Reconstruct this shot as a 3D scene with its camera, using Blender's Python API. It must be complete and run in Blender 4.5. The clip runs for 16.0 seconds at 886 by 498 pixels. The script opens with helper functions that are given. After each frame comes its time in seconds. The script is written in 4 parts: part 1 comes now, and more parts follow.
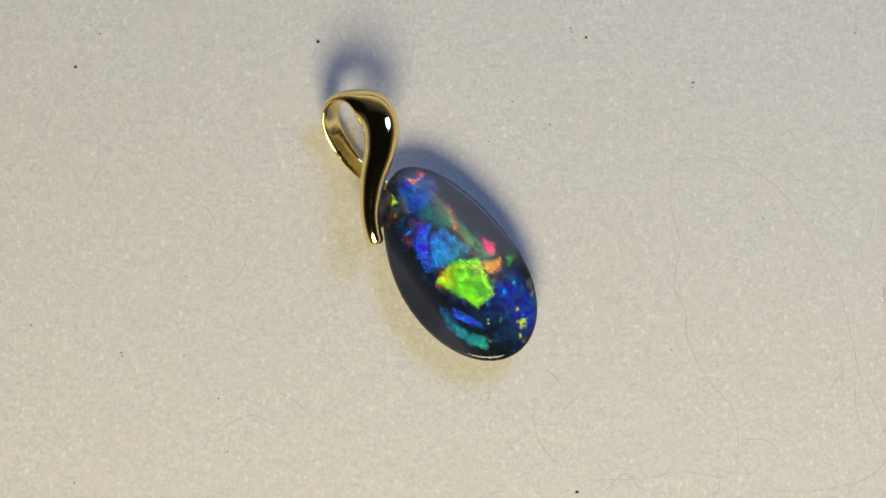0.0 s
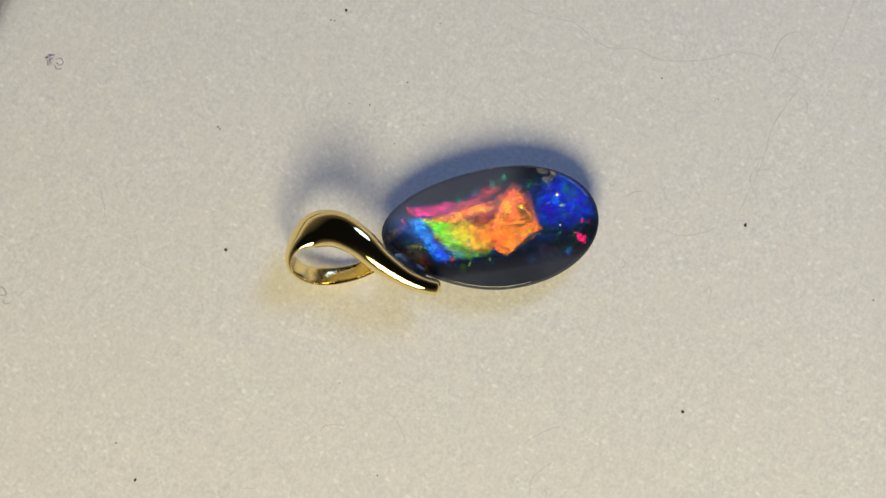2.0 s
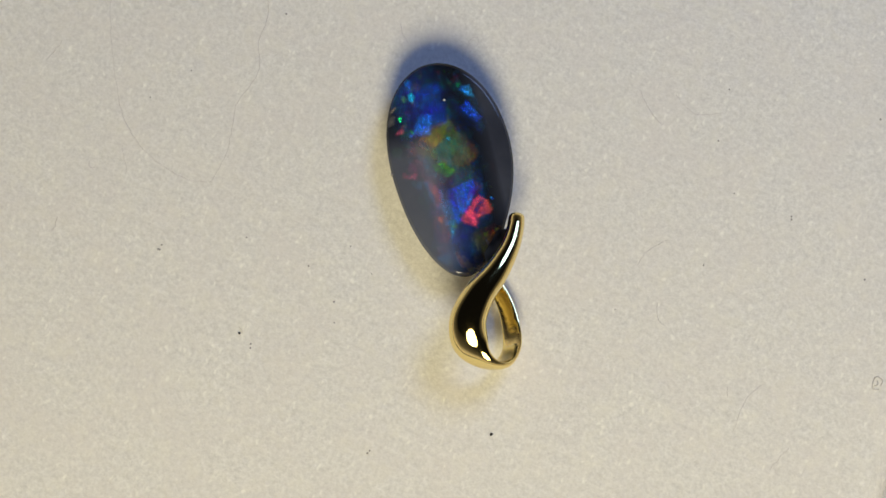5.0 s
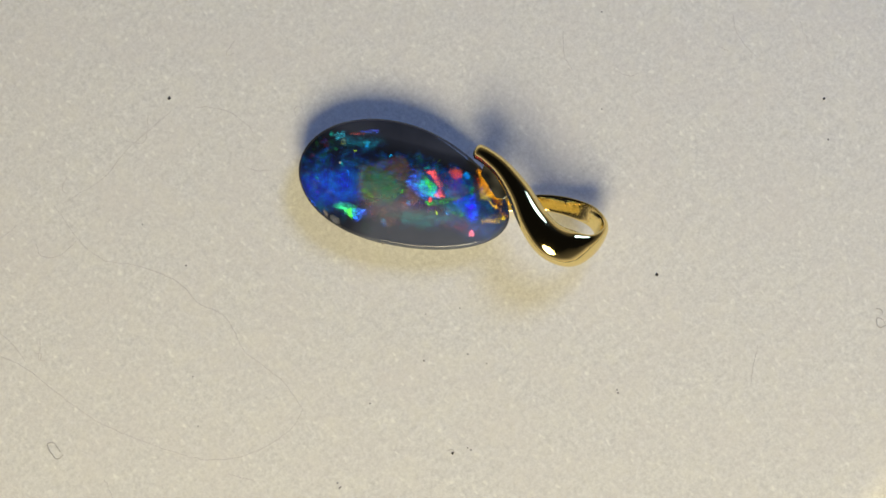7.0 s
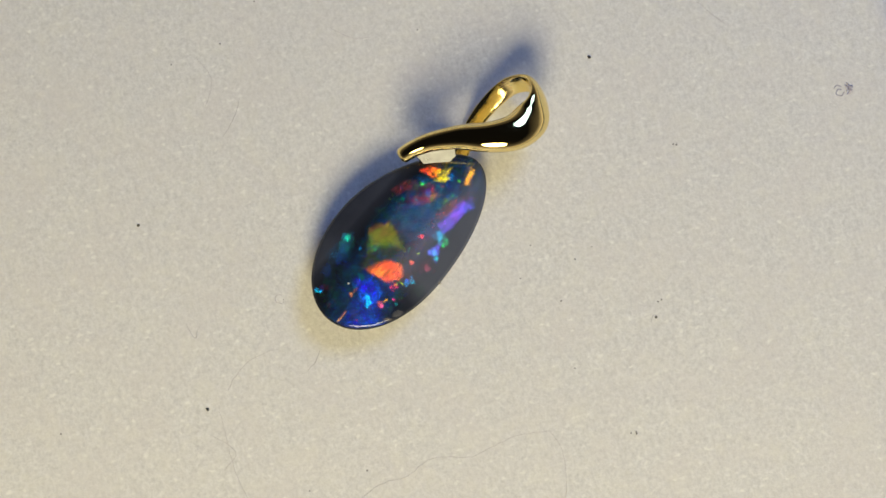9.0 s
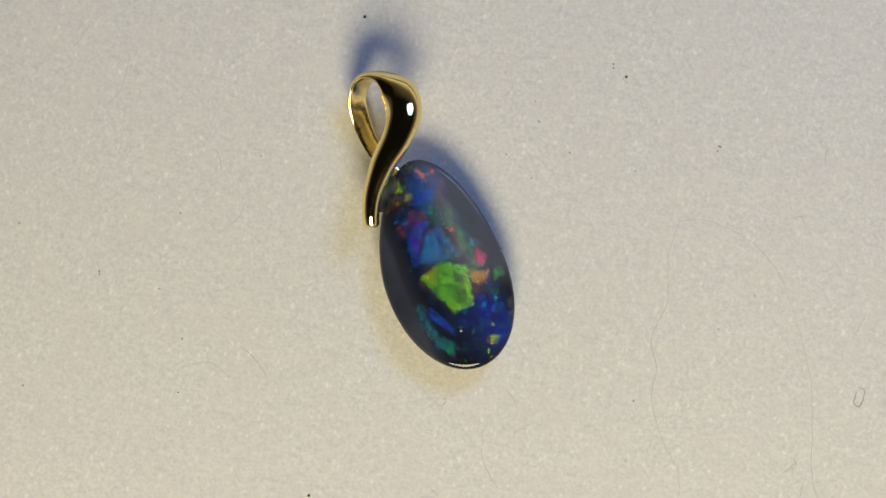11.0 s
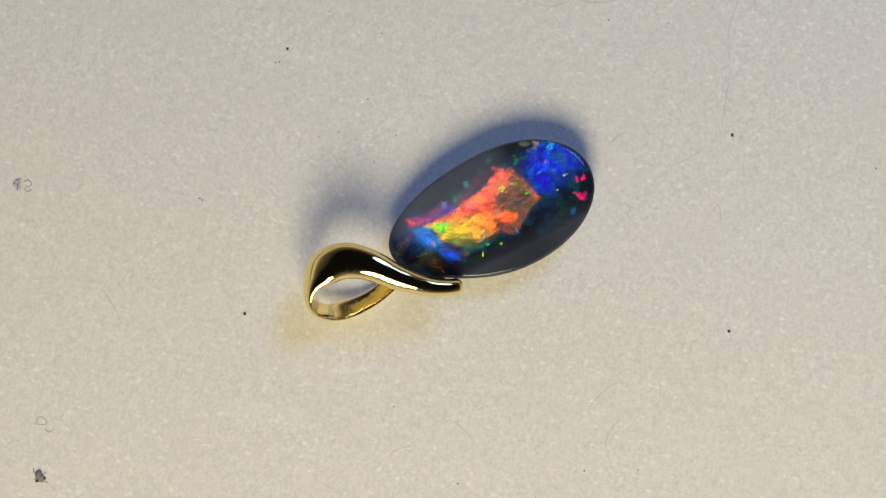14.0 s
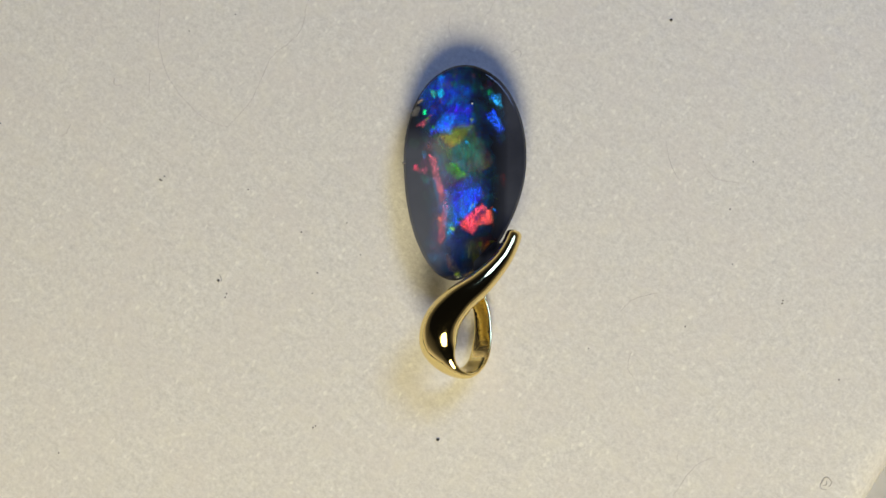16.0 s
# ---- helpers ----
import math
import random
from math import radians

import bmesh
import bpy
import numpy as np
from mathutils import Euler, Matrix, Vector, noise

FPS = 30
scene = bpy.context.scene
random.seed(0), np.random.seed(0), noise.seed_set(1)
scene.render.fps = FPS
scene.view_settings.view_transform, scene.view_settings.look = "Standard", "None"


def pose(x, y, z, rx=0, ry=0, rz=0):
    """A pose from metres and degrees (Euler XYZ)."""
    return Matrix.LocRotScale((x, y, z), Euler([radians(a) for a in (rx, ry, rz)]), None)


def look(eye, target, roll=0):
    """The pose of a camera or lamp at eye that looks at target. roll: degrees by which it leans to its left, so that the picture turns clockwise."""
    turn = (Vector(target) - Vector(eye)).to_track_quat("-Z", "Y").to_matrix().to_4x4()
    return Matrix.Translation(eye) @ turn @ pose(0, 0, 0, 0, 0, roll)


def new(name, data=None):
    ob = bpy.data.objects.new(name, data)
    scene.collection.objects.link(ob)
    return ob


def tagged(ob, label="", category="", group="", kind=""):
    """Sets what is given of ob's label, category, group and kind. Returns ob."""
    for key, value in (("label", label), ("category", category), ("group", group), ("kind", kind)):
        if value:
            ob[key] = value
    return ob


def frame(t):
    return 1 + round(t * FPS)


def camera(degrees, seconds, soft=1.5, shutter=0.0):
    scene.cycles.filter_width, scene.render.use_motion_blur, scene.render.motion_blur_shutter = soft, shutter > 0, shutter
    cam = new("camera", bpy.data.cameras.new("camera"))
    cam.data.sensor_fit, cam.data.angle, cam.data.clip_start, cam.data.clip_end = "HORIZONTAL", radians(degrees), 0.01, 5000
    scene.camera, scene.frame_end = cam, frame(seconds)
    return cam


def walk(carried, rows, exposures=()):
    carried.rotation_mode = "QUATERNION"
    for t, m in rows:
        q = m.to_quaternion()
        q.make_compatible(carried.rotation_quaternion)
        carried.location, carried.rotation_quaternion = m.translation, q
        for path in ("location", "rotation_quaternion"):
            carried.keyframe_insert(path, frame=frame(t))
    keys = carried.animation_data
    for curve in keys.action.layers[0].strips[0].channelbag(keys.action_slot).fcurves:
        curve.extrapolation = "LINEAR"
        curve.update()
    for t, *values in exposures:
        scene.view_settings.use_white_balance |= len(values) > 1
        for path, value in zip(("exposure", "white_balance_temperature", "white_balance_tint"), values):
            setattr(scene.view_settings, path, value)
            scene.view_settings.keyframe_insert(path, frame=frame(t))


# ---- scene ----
import colorsys
# ---- camera ----
S = 0.035e-3                      # length of one drawing unit of the layout, in metres
SPIN = 31.455                     # turntable speed, degrees a second
FOV = 22.2
TILT = 5.0                        # lean of the camera from the vertical
FAR = 784 / math.tan(radians(FOV / 2))
AXIS = (785.2, 388.2)             # where the turntable's axis shows


def camera_pose():
    turn = Euler((radians(TILT), 0, 0)).to_matrix()
    axis = Vector((AXIS[0] - 784, 441 - AXIS[1], -FAR)) * S
    return Matrix.Translation(-(turn @ axis)) @ turn.to_4x4()


cam = camera(FOV, 16.0, soft=1.5)
walk(cam, [(0.0, camera_pose()), (16.0, camera_pose())])

# ---- world and lamps ----
world = bpy.data.worlds.new("room")
scene.world = world
world.use_nodes = True
wn, wl = world.node_tree.nodes, world.node_tree.links
wn.clear()
w_out = wn.new("ShaderNodeOutputWorld")
w_bg = wn.new("ShaderNodeBackground")
w_tc = wn.new("ShaderNodeTexCoord")
w_sep = wn.new("ShaderNodeSeparateXYZ")
w_ramp = wn.new("ShaderNodeValToRGB")
w_stops = w_ramp.color_ramp.elements
w_stops[0].position, w_stops[0].color = 0.0, (0.74, 0.65, 0.545, 1)
w_stops[1].position, w_stops[1].color = 0.64, (0.004, 0.004, 0.005, 1)
w_mid = w_stops.new(0.3)
w_mid.color = (0.10, 0.088, 0.078, 1)
wl.new(w_tc.outputs["Generated"], w_sep.inputs[0])
wl.new(w_sep.outputs["Z"], w_ramp.inputs[0])
wl.new(w_ramp.outputs[0], w_bg.inputs["Color"])
w_bg.inputs["Strength"].default_value = 1.0
wl.new(w_bg.outputs[0], w_out.inputs[0])


def area_lamp(name, eye, target, size, power, colour):
    data = bpy.data.lights.new(name, "AREA")
    data.shape, data.size, data.energy, data.color = "DISK", size, power, colour
    ob = new(name, data)
    ob.matrix_world = look(eye, target)
    return ob


KEY = (1.0, 0.893, 0.575)         # warm white of the desk lamp
area_lamp("desk_lamp", (0.006, -0.180, 0.154), (0, 0.004, 0), 0.126, 0.606, KEY)
area_lamp("daylight_lamp", (0.1085, 0.1365, 0.182), (0, 0, 0), 0.10, 0.224, (0.27, 0.45, 0.97))


# ---- materials ----
def graph(name):
    m = bpy.data.materials.new(name)
    m.use_nodes = True
    nt = m.node_tree
    nt.nodes.clear()
    out = nt.nodes.new("ShaderNodeOutputMaterial")

    def node(kind, inputs=None, **props):
        n = nt.nodes.new("ShaderNode" + kind)
        if "operation" in props:
            n.operation = props["operation"]
        if "data_type" in props:
            n.data_type, n.blend_type = props["data_type"], props["blend_type"]
        if "feature" in props:
            n.feature = props["feature"]
        if "attribute_name" in props:
            n.attribute_name = props["attribute_name"]
        if "interpolation_type" in props:
            n.interpolation_type = props["interpolation_type"]
        if "vector_type" in props:
            n.vector_type, n.convert_from, n.convert_to = props["vector_type"], props["convert_from"], props["convert_to"]
        for k, v in (inputs or {}).items():
            if hasattr(v, "is_output"):
                nt.links.new(v, n.inputs[k])
            else:
                n.inputs[k].default_value = v
        return n
    return m, node, lambda s: nt.links.new(s, out.inputs["Surface"])


def mixed(node, fac, a, b, blend="MIX"):
    n = node("Mix", {}, data_type="RGBA", blend_type=blend)
    for slot, v in ((0, fac), (6, a), (7, b)):
        if hasattr(v, "is_output"):
            n.id_data.links.new(v, n.inputs[slot])
        else:
            n.inputs[slot].default_value = (*v, 1) if isinstance(v, tuple) else v
    return n.outputs[2]


def ramp(node, fac, stops):
    n = node("ValToRGB", {"Fac": fac})
    e = n.color_ramp.elements
    while len(e) < len(stops):
        e.new(0.5)
    for el, (p, c) in zip(e, stops):
        el.position, el.color = p, (*c, 1)
    return n.outputs[0]


def paper_material():
    m, node, done = graph("felted white pad")
    tc = node("TexCoord").outputs["Object"]
    fine = node("TexNoise", {"Vector": tc, "Scale": 4000.0, "Detail": 4.0, "Roughness": 0.65})
    mid = node("TexNoise", {"Vector": tc, "Scale": 1700.0, "Detail": 4.0, "Roughness": 0.6})
    wide = node("TexNoise", {"Vector": tc, "Scale": 260.0, "Detail": 4.0})
    tint = node("TexNoise", {"Vector": tc, "Scale": 620.0, "Detail": 3.0})
    bend = node("VectorMath", {0: node("TexNoise", {"Vector": tc, "Scale": 1500.0}).outputs["Color"], "Scale": 0.0006}, operation="SCALE").outputs[0]
    bent = node("VectorMath", {0: tc, 1: bend}, operation="ADD").outputs[0]
    grain = node("TexVoronoi", {"Vector": node("Mapping", {"Vector": bent, "Scale": (1.0, 0.6, 1.0)}).outputs[0], "Scale": 2700.0}, feature="F1")
    col = ramp(node, mid.outputs[0], [(0.3, (0.66, 0.645, 0.63)), (0.7, (0.83, 0.815, 0.79))])
    col = mixed(node, 0.42, col, ramp(node, fine.outputs[0], [(0.33, (0.55, 0.535, 0.515)), (0.67, (0.90, 0.885, 0.86))]))
    col = mixed(node, ramp(node, wide.outputs[0], [(0.42, (0, 0, 0)), (0.7, (0.45, 0.45, 0.45))]), col, (0.74, 0.70, 0.675))
    col = mixed(node, ramp(node, tint.outputs[0], [(0.5, (0, 0, 0)), (0.75, (0.4, 0.4, 0.4))]), col, (0.80, 0.775, 0.70))
    fleck = ramp(node, grain.outputs["Distance"], [(0.10, (0.6, 0.6, 0.6)), (0.38, (0, 0, 0))])
    rare = ramp(node, node("SeparateColor", {0: grain.outputs["Color"]}).outputs[0], [(0.45, (0, 0, 0)), (1.0, (1, 1, 1))])
    shine = mixed(node, 1.0, fleck, rare, "MULTIPLY")
    col = mixed(node, shine, col, (0.98, 0.965, 0.91))
    high = node("Math", {0: fine.outputs[0], 1: mid.outputs[0]}, operation="ADD")
    swell = node("Bump", {"Strength": 0.35, "Distance": 0.00025, "Height": node("TexNoise", {"Vector": tc, "Scale": 330.0, "Detail": 3.0}).outputs[0]})
    bump = node("Bump", {"Strength": 0.75, "Distance": 0.000045, "Height": high.outputs[0], "Normal": swell.outputs[0]})
    rough = node("MapRange", {"Value": shine, "To Min": 0.85, "To Max": 0.5}).outputs[0]
    b = node("BsdfPrincipled", {"Base Color": col, "Roughness": rough, "Normal": bump.outputs[0]})
    b.inputs["Specular IOR Level"].default_value = 0.3
    done(b.outputs[0])
    return m


def plain_material(name, colour, rough, metal=0.0, grain=800.0):
    m, node, done = graph(name)
    tc = node("TexCoord").outputs["Object"]
    n = node("TexNoise", {"Vector": tc, "Scale": grain, "Detail": 4.0})
    col = mixed(node, n.outputs[0], tuple(c * 0.8 for c in colour), tuple(min(1, c * 1.15) for c in colour))
    b = node("BsdfPrincipled", {"Base Color": col, "Roughness": rough, "Metallic": metal})
    done(b.outputs[0])
    return m


def gold_material(name="polished yellow gold", low=0.04, high=0.10, relief=0.06):
    m, node, done = graph(name)
    tc = node("TexCoord").outputs["Object"]
    n = node("TexNoise", {"Vector": tc, "Scale": 1500.0, "Detail": 3.0})
    scuff = node("TexNoise", {"Vector": tc, "Scale": 6000.0, "Detail": 2.0})
    r = node("MapRange", {"Value": scuff.outputs[0], "From Min": 0.3, "From Max": 0.8, "To Min": low, "To Max": high})
    bump = node("Bump", {"Strength": relief, "Distance": 0.00003, "Height": n.outputs[0]})
    b = node("BsdfPrincipled", {"Base Color": (0.93, 0.75, 0.32, 1), "Metallic": 1.0, "Roughness": r.outputs[0], "Normal": bump.outputs[0]})
    done(b.outputs[0])
    return m


def crystal_material():
    m, node, done = graph("clear crystal")
    tc = node("TexCoord").outputs["Object"]
    wave = node("TexNoise", {"Vector": tc, "Scale": 800.0, "Detail": 1.0})
    bump = node("Bump", {"Strength": 0.3, "Distance": 0.00015, "Height": wave.outputs[0]})
    col = ramp(node, wave.outputs[0], [(0.35, (0.012, 0.013, 0.015)), (0.7, (0.09, 0.09, 0.085))])
    b = node("BsdfPrincipled", {"Base Color": col, "Roughness": 0.10, "IOR": 1.5, "Normal": bump.outputs[0]})
    done(b.outputs[0])
    return m


LEAN = 32.5                       # slope of the diffracting layers inside the stone
TURNS = (0, 16, 32, 47, 63, 79, 94, 110, 127, 143, 189, 204, 220, 236, 252, 267, 283, 322)    # turntable angles at which each set of layers flashes
GLOW = 0.102


def tilted(node, turn):
    """The world normal of layers in the stone that flash when the turntable stands at that angle."""
    a = radians(143.2 - turn - 90)
    normal = (math.sin(radians(LEAN)) * math.cos(a), math.sin(radians(LEAN)) * math.sin(a), math.cos(radians(LEAN)))
    return node("VectorTransform", {"Vector": normal}, vector_type="NORMAL", convert_from="OBJECT", convert_to="WORLD").outputs[0]


def stone_material():
    """Dark opal: smoky body under a polished skin. Its seam holds eighteen sets of tilted silica layers; each flashes in the hue
    that its domains have (layer_0 to layer_17), broken up by grain and streaks."""
    m, node, done = graph("dark opal")
    tc = node("TexCoord").outputs["Object"]
    warp = node("TexNoise", {"Vector": tc, "Scale": 1100.0, "Detail": 3.0})
    wv = node("VectorMath", {0: warp.outputs["Color"], "Scale": 0.0007}, operation="SCALE").outputs[0]
    p = node("VectorMath", {0: tc, 1: wv}, operation="ADD").outputs[0]
    cells = node("TexVoronoi", {"Vector": p, "Scale": 2100.0}, feature="F1")
    cell = node("SeparateColor", {0: cells.outputs["Color"]})
    smoke = node("TexNoise", {"Vector": p, "Scale": 300.0, "Detail": 4.0})
    zone = node("Attribute", attribute_name="smoke").outputs["Fac"]
    zone = node("Math", {0: smoke.outputs[0], 1: 0.35, 2: zone}, operation="MULTIPLY_ADD").outputs[0]
    body = ramp(node, zone, [(0.12, (0.006, 0.008, 0.013)), (0.50, (0.024, 0.027, 0.040)), (1.0, (0.105, 0.115, 0.152))])
    total = node("BsdfPrincipled", {"Base Color": body, "Roughness": 0.05, "IOR": 1.45}).outputs[0]
    drift = node("TexNoise", {"Vector": p, "Scale": 1600.0, "Detail": 4.0, "Roughness": 0.6}).outputs[0]
    slant = node("Mapping", {"Vector": p, "Rotation": (0, 0, 0.5), "Scale": (1.0, 0.5, 1.0)}).outputs[0]
    seams = node("TexVoronoi", {"Vector": slant, "Scale": 1150.0}, feature="DISTANCE_TO_EDGE").outputs["Distance"]
    crack = node("MapRange", {"Value": seams, "From Min": 0.0, "From Max": 0.05, "To Min": 0.7, "To Max": 1.0}).outputs[0]
    for k, turn in enumerate(TURNS):
        long = node("Mapping", {"Vector": p, "Rotation": (0, 0, k * 1.3), "Scale": (1.0, 0.32, 1.0)}).outputs[0]
        streak = node("TexNoise", {"Vector": long, "Scale": 4600.0, "Detail": 5.0, "Roughness": 0.72})
        st = node("MapRange", {"Value": streak.outputs[0], "From Min": 0.34, "From Max": 0.64, "To Min": 0.22, "To Max": 1.35}).outputs[0]
        pick = node("Math", {0: cell.outputs[k % 3], 1: 0.31 * k + 0.13}, operation="ADD").outputs[0]
        pick = node("Math", {0: pick}, operation="FRACT").outputs[0]
        gain = node("MapRange", {"Value": pick, "To Min": 0.55, "To Max": 1.25}).outputs[0]
        gain = node("Math", {0: gain, 1: st}, operation="MULTIPLY").outputs[0]
        gain = node("Math", {0: gain, 1: crack}, operation="MULTIPLY").outputs[0]
        gain = node("Math", {0: gain, 1: GLOW}, operation="MULTIPLY").outputs[0]
        hue = node("MapRange", {"Value": drift, "From Min": 0.3, "From Max": 0.7, "To Min": 0.478 + 0.006 * (k % 3), "To Max": 0.512 - 0.006 * (k % 2)}).outputs[0]
        layer = node("Attribute", attribute_name="layer_%d" % k).outputs["Color"]
        col = node("HueSaturation", {"Hue": hue, "Color": layer}).outputs[0]
        col = mixed(node, 1.0, col, gain, "MULTIPLY")
        g = node("BsdfAnisotropic", {"Color": col, "Roughness": 0.25, "Normal": tilted(node, turn)})
        total = node("AddShader", {0: total, 1: g.outputs[0]}).outputs[0]
    done(total)
    return m


PAPER = paper_material()
GOLD = gold_material()
SATIN_GOLD = gold_material("satin cast gold", 0.08, 0.22, 1.0)
PLATTER = plain_material("matt white plastic", (0.52, 0.51, 0.49), 0.6)
TABLE = plain_material("dark grey laminate", (0.06, 0.06, 0.065), 0.5, grain=60.0)
DUST = plain_material("dark dust", (0.05, 0.045, 0.05), 0.9)
LINT = plain_material("grey-violet lint", (0.66, 0.63, 0.62), 0.9)
GREY_DUST = plain_material("grey dust", (0.25, 0.235, 0.23), 0.9)


# ---- builders ----
def part(name, bm, material, parent=None, label=""):
    me = bpy.data.meshes.new(name)
    bm.normal_update()
    bm.to_mesh(me)
    bm.free()
    me.materials.append(material)
    for f in me.polygons:
        f.use_smooth = True
    ob = new(name, me)
    if parent is not None:
        ob.parent = parent
    if label:
        ob["label"] = label
    return ob


def loft(bm, rings, closed=True, cap_start=False, cap_end=False):
    rows = [[bm.verts.new(p) for p in ring] for ring in rings]
    n = len(rows[0])
    for a, b in zip(rows, rows[1:]):
        for i in range(n if closed else n - 1):
            j = (i + 1) % n
            bm.faces.new((a[i], a[j], b[j], b[i]))
    if cap_start:
        bm.faces.new(list(reversed(rows[0])))
    if cap_end:
        bm.faces.new(rows[-1])
    return rows


def disc(name, radius, z0, z1, bevel, material, centre=(0, 0), wobble=0.0, count=160):
    bm = bmesh.new()
    rings = []
    for r, z in ((0.0005, z1), (0.4, z1), (0.7, z1), (0.9, z1), (1 - 3 * bevel, z1), (1 - bevel, z1 - (z1 - z0) * 0.12), (1, z1 - (z1 - z0) * 0.45), (1, z0), (0.0005, z0)):
        ring = []
        for i in range(count):
            a = 2 * math.pi * i / count
            k = radius * r * (1 + wobble * noise.noise((2 * math.cos(a), 2 * math.sin(a), 3.3)))
            ring.append((centre[0] * r + k * math.cos(a), centre[1] * r + k * math.sin(a), z))
        rings.append(ring)
    loft(bm, rings, cap_start=False, cap_end=False)
    return part(name, bm, material)


# ---- setting ----
bm = bmesh.new()
bmesh.ops.create_grid(bm, x_segments=8, y_segments=8, size=1.2)
table = part("table_top", bm, TABLE)
table.location.z = -0.0225
tagged(table, "dark grey laminate table top under the turntable", "table", kind="structure")

platter = disc("turntable", 2200 * S, -0.022, -62 * S, 0.01, PLATTER)
tagged(platter, "matt white plastic turntable platter that turns slowly", "turntable")

# the pad: a square with soft rolled edges, lying a little askew and off centre
bm = bmesh.new()
ROLL, THICK = 55.0, 62.0          # radius of the rolled edge and thickness
rings = []
for inset, z in [(900, 0), (500, 0), (250, 0), (120, 0)] + [(ROLL * (1 - math.sin(radians(a))), -ROLL * (1 - math.cos(radians(a)))) for a in range(0, 91, 10)] + [(4, -THICK), (700, -THICK)]:
    ring = []
    for i in range(240):
        a = 2 * math.pi * (i + 0.5) / 240
        c, d = math.cos(a), math.sin(a)
        x = math.copysign(abs(c) ** 0.16, c)
        y = math.copysign(abs(d) ** 0.16, d)
        x, y = 50 + (944 - inset) * x, -46 + (944 - inset) * y
        wave = 5 * noise.noise((x / 160, y / 160, 1.7)) if inset < 60 else 0
        ring.append(Vector((x + wave * c, y + wave * d, z)) * S)
    rings.append(ring)
loft(bm, rings, cap_start=True, cap_end=True)
bm.transform(Matrix.Rotation(radians(3.5), 4, "Z"))
bmesh.ops.recalc_face_normals(bm, faces=bm.faces)
paper = part("display_pad", bm, PAPER)
tagged(paper, "off-white felted square display pad, dusty, on the turntable", "pad")

# ---- pendant ----
pendant = new("pendant")
tagged(pendant, "dark opal pendant with polished yellow gold twist bail on felted pad", "pendant")

SHIFT = 0.101                     # rise in the picture for each unit of height
CU, CV = 38.0, 79.0               # middle of the stone from the turntable's axis
HALF, WIDE = 187.0, 107.0
ZG, DOME = 55.0, 13.5             # girdle height and rise of the dome


def outline(a):
    """The stone's egg-shaped edge: narrow towards the bail, one flank flattened."""
    v = math.sin(a)
    u = math.cos(a) * (1 + 0.10 * v)
    lean = -14 * max(0.0, -v) ** 1.5
    v *= 1.03 if v < 0 else 1.0
    flat = 1 - 0.07 * max(0.0, math.cos(a + 0.75)) ** 4
    return u * WIDE * flat + lean, v * HALF * flat


def dome(rho):
    return ZG + DOME * (1 - min(rho, 1.0) ** 2) - 3.2 * (max(0.0, min(rho, 1.0) - 0.955) / 0.045) ** 2


def rho_of(u, v):
    a = math.atan2(v / HALF, u / WIDE)
    for _ in range(5):
        ou, ov = outline(a)
        a += math.atan2(u * ov - v * ou, u * ou + v * ov) * -1.0 * 0.8
    ou, ov = outline(a)
    return math.hypot(u, v) / max(1e-6, math.hypot(ou, ov))


def fire_zone(u, v):
    """How much of the fire lies at a place in the stone: a broad seam along it, none in the smoky flanks."""
    right = 52 - 0.0016 * (v + 20) ** 2 + 0.25 * max(0, v - 60)
    left = -58 - 0.0030 * max(0, v - 20) ** 2 - 0.0016 * max(0, -v - 70) ** 2
    return max(0.0, min(1.0, 0.5 + min(right - u, u - left) / 40))


def rgb(text):
    """Hues of the fire, as they look in the lamp's warm light."""
    plain = tuple(tuple((int(x[i:i + 2], 16) / 255) ** 2.2 for i in (0, 2, 4)) for x in text.split())
    return tuple(tuple(x / k for x, k in zip(c, KEY)) for c in plain)


STONE = stone_material()

# the stone: a finely divided dome, a thin girdle and a tapered back
bm = bmesh.new()
haze = bm.verts.layers.float.new("smoke")
N, M = 560, 160
rings = []
for j in range(M):
    rho = 0.003 + 0.997 * (j / (M - 1)) ** 0.85
    rings.append([(rho * outline(2 * math.pi * i / N)[0], rho * outline(2 * math.pi * i / N)[1], dome(rho)) for i in range(N)])
for k, z in ((1.006, ZG - 4), (1.008, ZG - 7), (1.006, ZG - 12), (0.99, ZG - 18), (0.96, 14), (0.90, 5), (0.85, 3), (0.004, 3)):
    rings.append([(k * outline(2 * math.pi * i / N)[0], k * outline(2 * math.pi * i / N)[1], z) for i in range(N)])
for row in loft(bm, [[(x * S, y * S, z * S) for x, y, z in r] for r in rings]):
    for vert in row:
        u, v = vert.co.x / S, vert.co.y / S
        clear = 1 - 0.8 * max(0.0, min(1.0, (v - 35) / 60)) if u < 7 else 1.0
        vert[haze] = clear * max(0.0, min(1.0, 0.75 if u < -45 else 0.42 if u > 75 else 0.75 - (u + 45) / 70 if u < 7 else 0.42 * max(0.0, (u - 45) / 30)))
opal = part("opal", bm, STONE, pendant, "dark oval opal cabochon with blue, green and orange fire")
opal.location = (CU * S, CV * S, 0)

